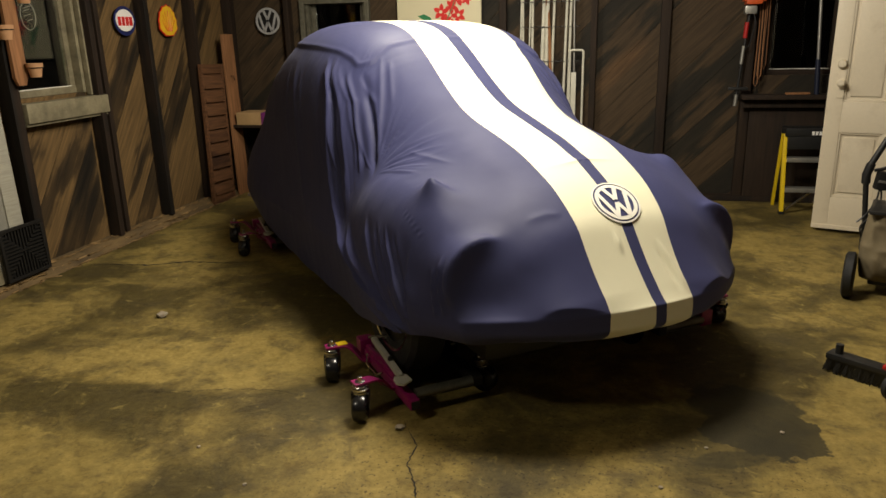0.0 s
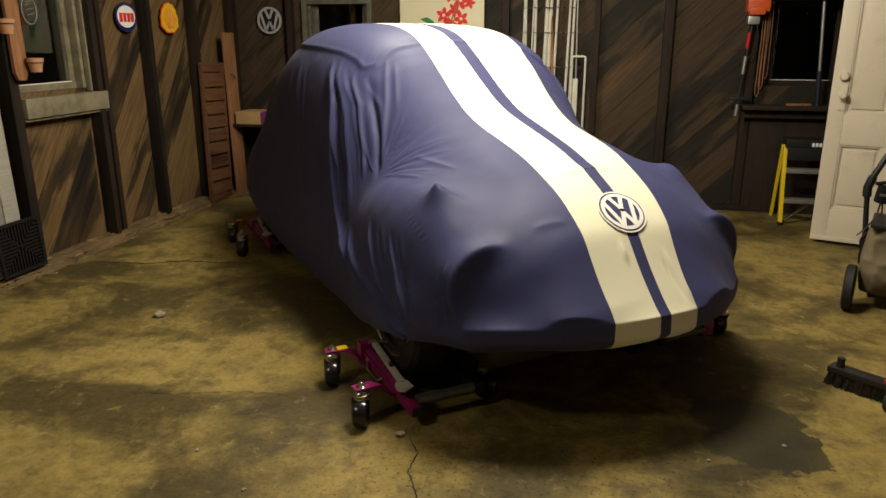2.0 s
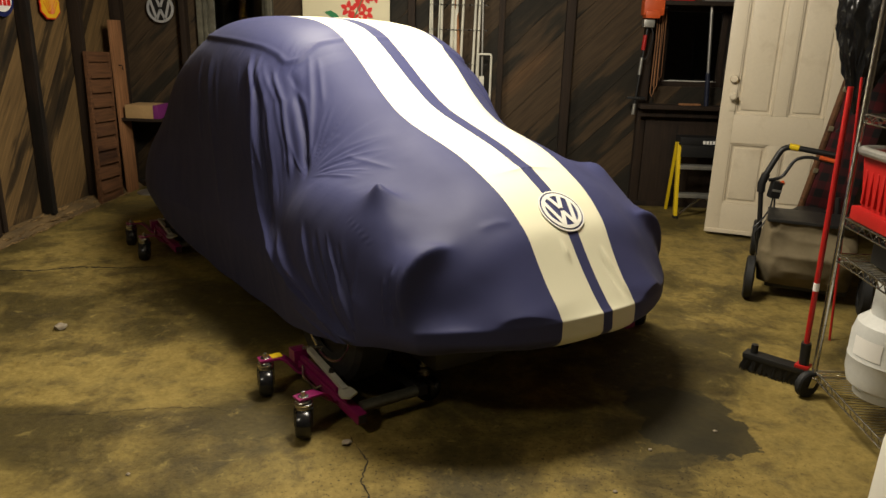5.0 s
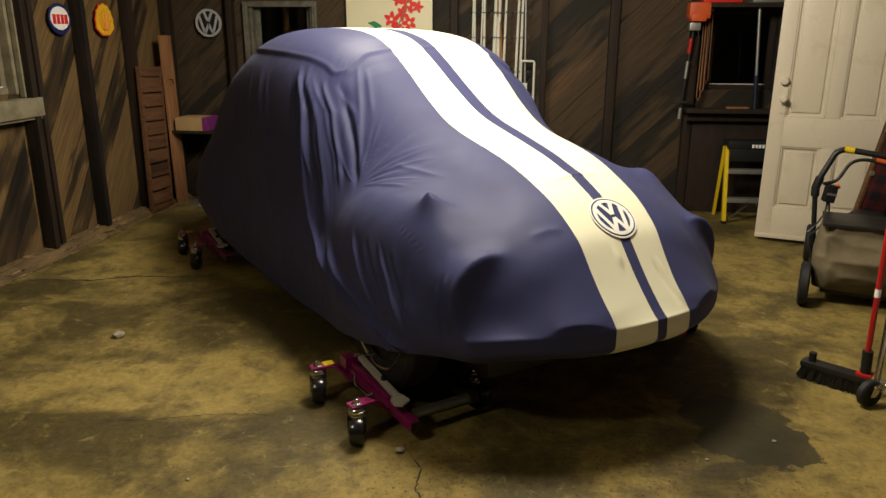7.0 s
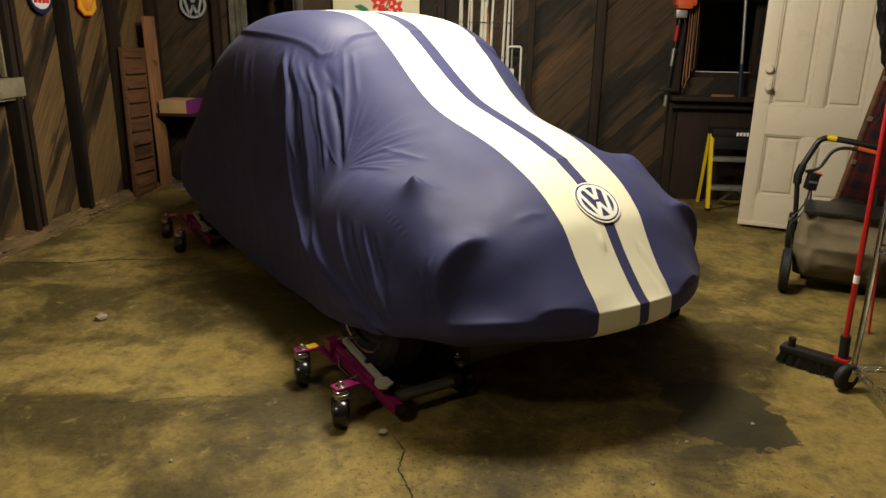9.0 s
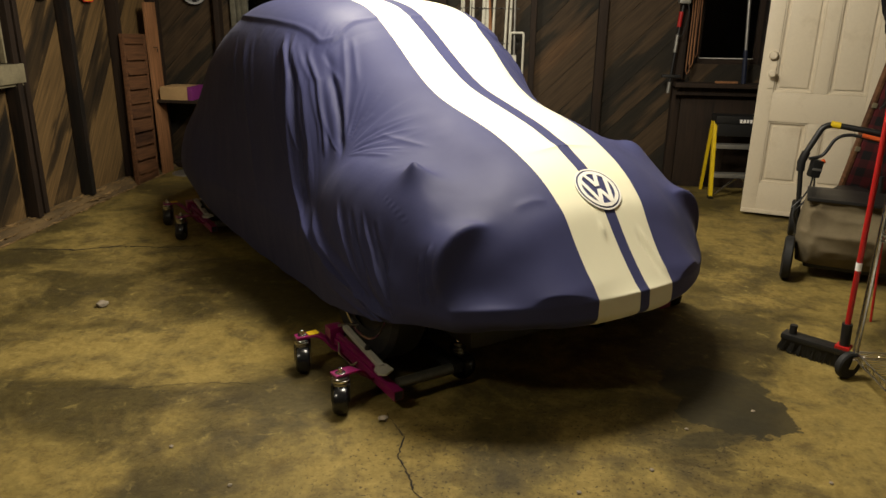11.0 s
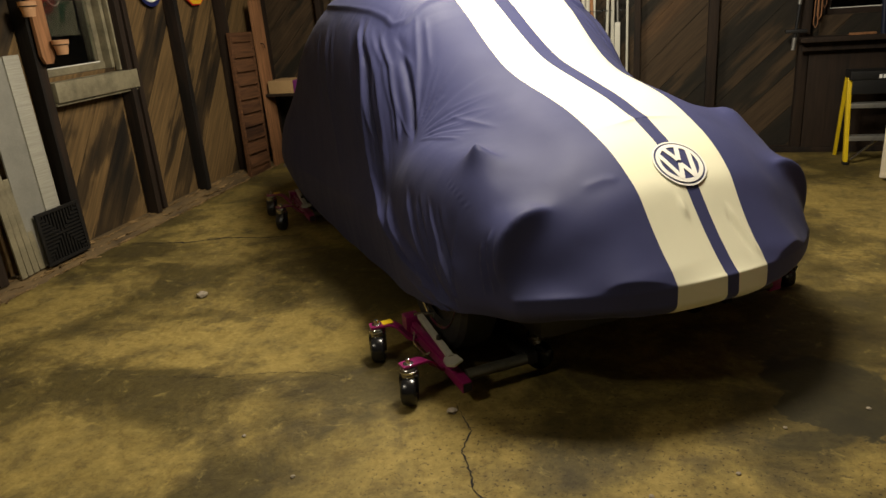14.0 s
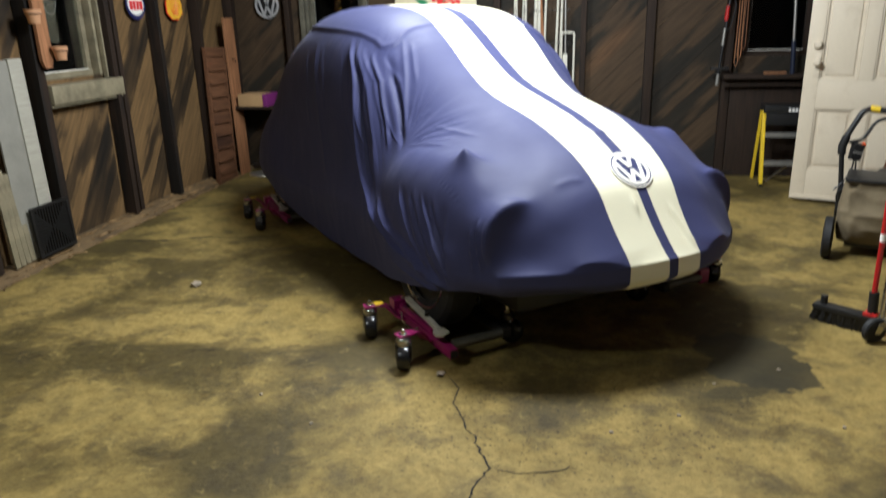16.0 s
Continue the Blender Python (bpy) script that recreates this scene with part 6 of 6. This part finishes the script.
def sack():
    bm = B()
    bmesh.ops.create_icosphere(bm, subdivisions=5, radius=1)
    for v in bm.verts:
        c = v.co.copy()
        t = (c.z + 1) / 2
        w = 0.05 + 0.17 * min(1, t * 1.5)
        crumple = 0.03 * noise.noise(Vector((c.x * 5, c.y * 5, c.z * 3))) + 0.014 * noise.noise(Vector((c.x * 13, c.y * 13, c.z * 7 + 3)))
        ridge = 0.015 * abs(noise.noise(Vector((c.x * 8, c.y * 8, c.z * 2 + 9))))
        v.co = Vector((c.x * (w + crumple + ridge) - 0.04 * (1 - t), c.y * (w * 0.7 + crumple + ridge), 1.05 + 0.95 * t + 0.02 * crumple))
    return bm


sk = thing("black_sack", pose(2.12, 4.62, 0), "crumpled glossy black plastic sack hanging from above", "sack")
part("sack", sack(), material("black_film", (0.010, 0.010, 0.010), 0.22, vary=0.3, scale=10, bump=0.1), sk)
part("string", tube(B(), [(0, 0, 1.98), (0.0, 0.0, TALL)], 0.004, 6), M_BLACK, sk)
part("strap", tube(B(), rounded([(-0.10, -0.05, 1.10), (-0.14, -0.06, 1.06), (-0.12, -0.06, 0.99), (-0.15, -0.06, 0.95)], 0.02), 0.006, 6), M_BLACK, sk)

# ---- push broom ----
br = thing("push_broom", pose(1.30, 3.30, 0, 0, 0, -38), "black push broom with a red handle leaning on a wire shelf", "broom")
part("block", block(B(), (-0.13, -0.035, 0.060), (0.14, 0.035, 0.085), 0.008), M_BLACK, br, "black head block")
bm = B()
rnd = random.Random(9)
for k in range(420):
    x, y = rnd.uniform(-0.125, 0.135), rnd.uniform(-0.03, 0.03)
    tube(bm, [(x, y, 0.062), (x + rnd.uniform(-0.015, 0.012) - 0.01, y * 1.3 + rnd.uniform(-0.01, 0.01), rnd.uniform(0.0, 0.006))], 0.0022, 3)
part("bristles", bm, M_BLACK, br, "black bristles", smooth=False)
part("threaded_boss", tube(B(), [(-0.09, 0, 0.084), (-0.09, 0, 0.125)], 0.016, 14), M_BLACK, br)
part("brace", block(B(), (0.09, -0.03, 0.084), (0.15, 0.03, 0.100), 0.006), M_RED, br, "red bracket")
part("socket", tube(B(), [(0.122, 0.0, 0.095), (0.118, -0.003, 0.20)], 0.021, 14), M_BLACK, br)
part("handle", tube(B(), [(0.118, -0.003, 0.19), (0.114, -0.006, 0.62), (0.108, -0.011, 1.285)], 0.0115, 14), M_RED, br, "red metal handle")
part("handle_label", tube(B(), [(0.1157, -0.0047, 0.44), (0.1153, -0.005, 0.475)], 0.0122, 14), M_WHITE_SIGN, br, "white sticker")
rp = thing("red_pole", pose(1.75, 3.75, 0, 0, -3.7, 0), "thin red pole standing behind the shelf", "pole")
part("shaft", tube(B(), [(0, 0, 0), (0, 0.0, 1.30)], 0.006, 10), M_RED, rp)

# ---- wire shelf on casters, with crate and gas bottle ----
sf = thing("wire_shelf", pose(1.40, 3.13, 0), "chromed wire shelving rack on black casters", "shelf")
SL, SD = 1.15, 0.46


first = part("wire", tube(B(), [(0, 0, 0), (SD, 0, 0)], 0.0022, 5), M_CHROME)
WIRE = first.data
bpy.data.objects.remove(first)


def wire_level(z, k):
    lv = new("shelf_level")
    lv.parent = sf
    b = B()
    for dz in (0.0, -0.030):
        tube(b, [(0, 0, z + dz), (0, -SL, z + dz)], 0.0035, 6)
        tube(b, [(SD, 0, z + dz), (SD, -SL, z + dz)], 0.0035, 6)
        tube(b, [(0, 0, z + dz), (SD, 0, z + dz)], 0.0035, 6)
        tube(b, [(0, -SL, z + dz), (SD, -SL, z + dz)], 0.0035, 6)
    for x in (0, SD):
        pts = [(x, -SL * i / 44, z - (0.030 if i % 2 else 0)) for i in range(45)]
        tube(b, pts, 0.0028, 5)
    pts = [(SD * i / 16, 0, z - (0.030 if i % 2 else 0)) for i in range(17)]
    tube(b, pts, 0.0028, 5)
    part("edge_truss", b, M_CHROME, lv, "zigzag wire edge")
    for i in range(1, 56):
        w = new("wire", WIRE)
        w.parent = lv
        w.location = (0, -SL * i / 56, z + 0.004)
    for x in (SD / 3, 2 * SD / 3):
        part("stay", tube(B(), [(x, 0, z - 0.003), (x, -SL, z - 0.003)], 0.0035, 6), M_CHROME, lv)


for k, z in enumerate((0.115, 0.635, 0.785, 1.19)):
    wire_level(z, k)
for x in (0, SD):
    for y in (0, -SL):
        b = B()
        tube(b, [(x, y, 0.10), (x, y, 1.85)], 0.0112, 14)
        for i in range(68):
            tube(b, [(x, y, 0.12 + i * 0.0254), (x, y, 0.1235 + i * 0.0254)], 0.0122, 14)
        part("post", b, M_CHROME, sf, "grooved chrome post")
        c = new("caster")
        c.parent = sf
        c.matrix_local = pose(x, y, 0, 0, 0, 25 if y == 0 else -30)
        part("caster_wheel", lathe(B(), [(0.010, -0.014), (0.03, -0.016), (0.052, -0.016), (0.058, -0.010), (0.058, 0.010), (0.052, 0.016), (0.03, 0.016), (0.010, 0.014)], 32, pose(-0.03, 0, 0.058, 90, 0, 0)), M_RUBBER, c)
        b = B()
        for s in (-1, 1):
            slab(b, [(-0.045, 0.050), (-0.015, 0.045), (0.020, 0.10), (-0.03, 0.10)], 0.002, pose(0, s * 0.020 + 0.001, 0, 90, 0, 0))
        block(b, (-0.035, -0.022, 0.098), (0.02, 0.022, 0.102))
        part("fork", b, M_CHROME, c, "bright steel fork")

gb = thing("gas_bottle", pose(1.575, 2.92, 0.122), "pale grey steel propane bottle standing on the wire shelf", "gas bottle")
part("body", lathe(B(), [(0.0, 0.015), (0.10, 0.02), (0.14, 0.05), (0.152, 0.10), (0.152, 0.155), (0.1545, 0.16), (0.152, 0.165), (0.152, 0.25), (0.14, 0.30), (0.10, 0.335), (0.04, 0.35), (0.0, 0.352)], 48), M_TANK, gb)
part("foot_ring", lathe(B(), [(0.105, 0.0), (0.11, 0.0), (0.112, 0.035), (0.105, 0.035)], 40), M_TANK, gb)
part("collar", lathe(B(), [(0.098, 0.33), (0.10, 0.33), (0.098, 0.46), (0.095, 0.46)], 40), M_TANK, gb)
part("valve", tube(B(), [(0, 0, 0.35), (0, 0, 0.42)], 0.025, 16), M_ZINC, gb)
b = B()
rows = [[b.verts.new((0.1535 * math.cos(a), 0.1535 * math.sin(a), z)) for a in (radians(-178 + 5 * k) for k in range(10))] for z in (0.18, 0.255)]
for k in range(9):
    b.faces.new((rows[0][k], rows[0][k + 1], rows[1][k + 1], rows[1][k]))
part("paper_label", b, M_WHITE_SIGN, gb, "white paper label")

cr = thing("red_crate", pose(1.575, 2.87, 0.791), "red plastic crate with a grey rim handle on the wire shelf", "crate")
b = B()
lo = [(-0.17, -0.22), (0.17, -0.22), (0.17, 0.22), (-0.17, 0.22)]
rows = [[b.verts.new((x * f, y * f, z)) for x, y in lo] for f, z in ((0.88, 0.0), (0.90, 0.05), (1.0, 0.27), (1.0, 0.28), (0.965, 0.28), (0.86, 0.02))]
for p, q in zip(rows, rows[1:]):
    for k in range(4):
        b.faces.new((p[k], p[(k + 1) % 4], q[(k + 1) % 4], q[k]))
b.faces.new(rows[0][::-1])
b.faces.new(rows[-1])
bmesh.ops.recalc_face_normals(b, faces=b.faces)
bmesh.ops.bevel(b, geom=b.edges[:], offset=0.008, segments=2, affect="EDGES")
part("tub", b, M_RED, cr)
part("base_lip", block(B(), (-0.175, -0.225, 0.0), (0.175, 0.225, 0.055), 0.01), M_RED, cr)
b = B()
for i in range(9):
    block(b, (-0.166, -0.17 + i * 0.042, 0.07), (-0.150, -0.155 + i * 0.042, 0.20), 0.002)
part("ribs", b, M_RED, cr)
part("handle_rim", tube(B(), rounded([(-0.185, -0.225, 0.27), (-0.185, 0.225, 0.27), (0.185, 0.225, 0.27), (0.185, -0.225, 0.27), (-0.185, -0.225, 0.27)], 0.05), 0.018, 10), M_ZINC, cr, "grey rim")
part("label", block(B(), (-0.168, -0.05, 0.12), (-0.157, -0.01, 0.135), 0.001), M_WHITE_SIGN, cr, "small white mark")
bx = thing("storage_box", pose(1.63, 2.75, 0.641), "low black plastic box on the wire shelf", "box")
part("box", block(B(), (-0.17, -0.25, 0.0), (0.17, 0.25, 0.11), 0.015), M_BLACK, bx)

# white drum at the near end
dm = thing("white_drum", pose(1.30, 1.93, 0), "white plastic drum standing on the floor", "drum")
part("body", lathe(B(), [(0.0, 0.0), (0.22, 0.0), (0.245, 0.03), (0.255, 0.2), (0.25, 0.42), (0.235, 0.52), (0.20, 0.56), (0.0, 0.57)], 56), M_WHITE, dm)


# ---- boards of the walls ----
l0, l1, l2, l3 = LEFT_HOLE
diagonal_boards(wall_west, WEST, [(2.2, l0, 0.05, TALL), (l0, l1, 0.05, l2), (l0, l1, l3, TALL), (l1, 4.72, 0.05, TALL), (4.72, Y1, 0.05, TALL)], M_BOARD, 54, 2, 0.235)
(a0, a1, a2, a3), (b0, b1, b2, b3) = BACK_HOLES
diagonal_boards(wall_north, NORTH, [(X0, a0, 0.0, TALL), (a0, a1, 0.0, a2), (a0, a1, a3, TALL), (a1, b0, 0.0, TALL), (b0, b1, 0.0, b2), (b0, b1, b3, TALL), (b1, X1, 0.0, TALL)], M_BOARD_DARK, 45, 4, 0.21)
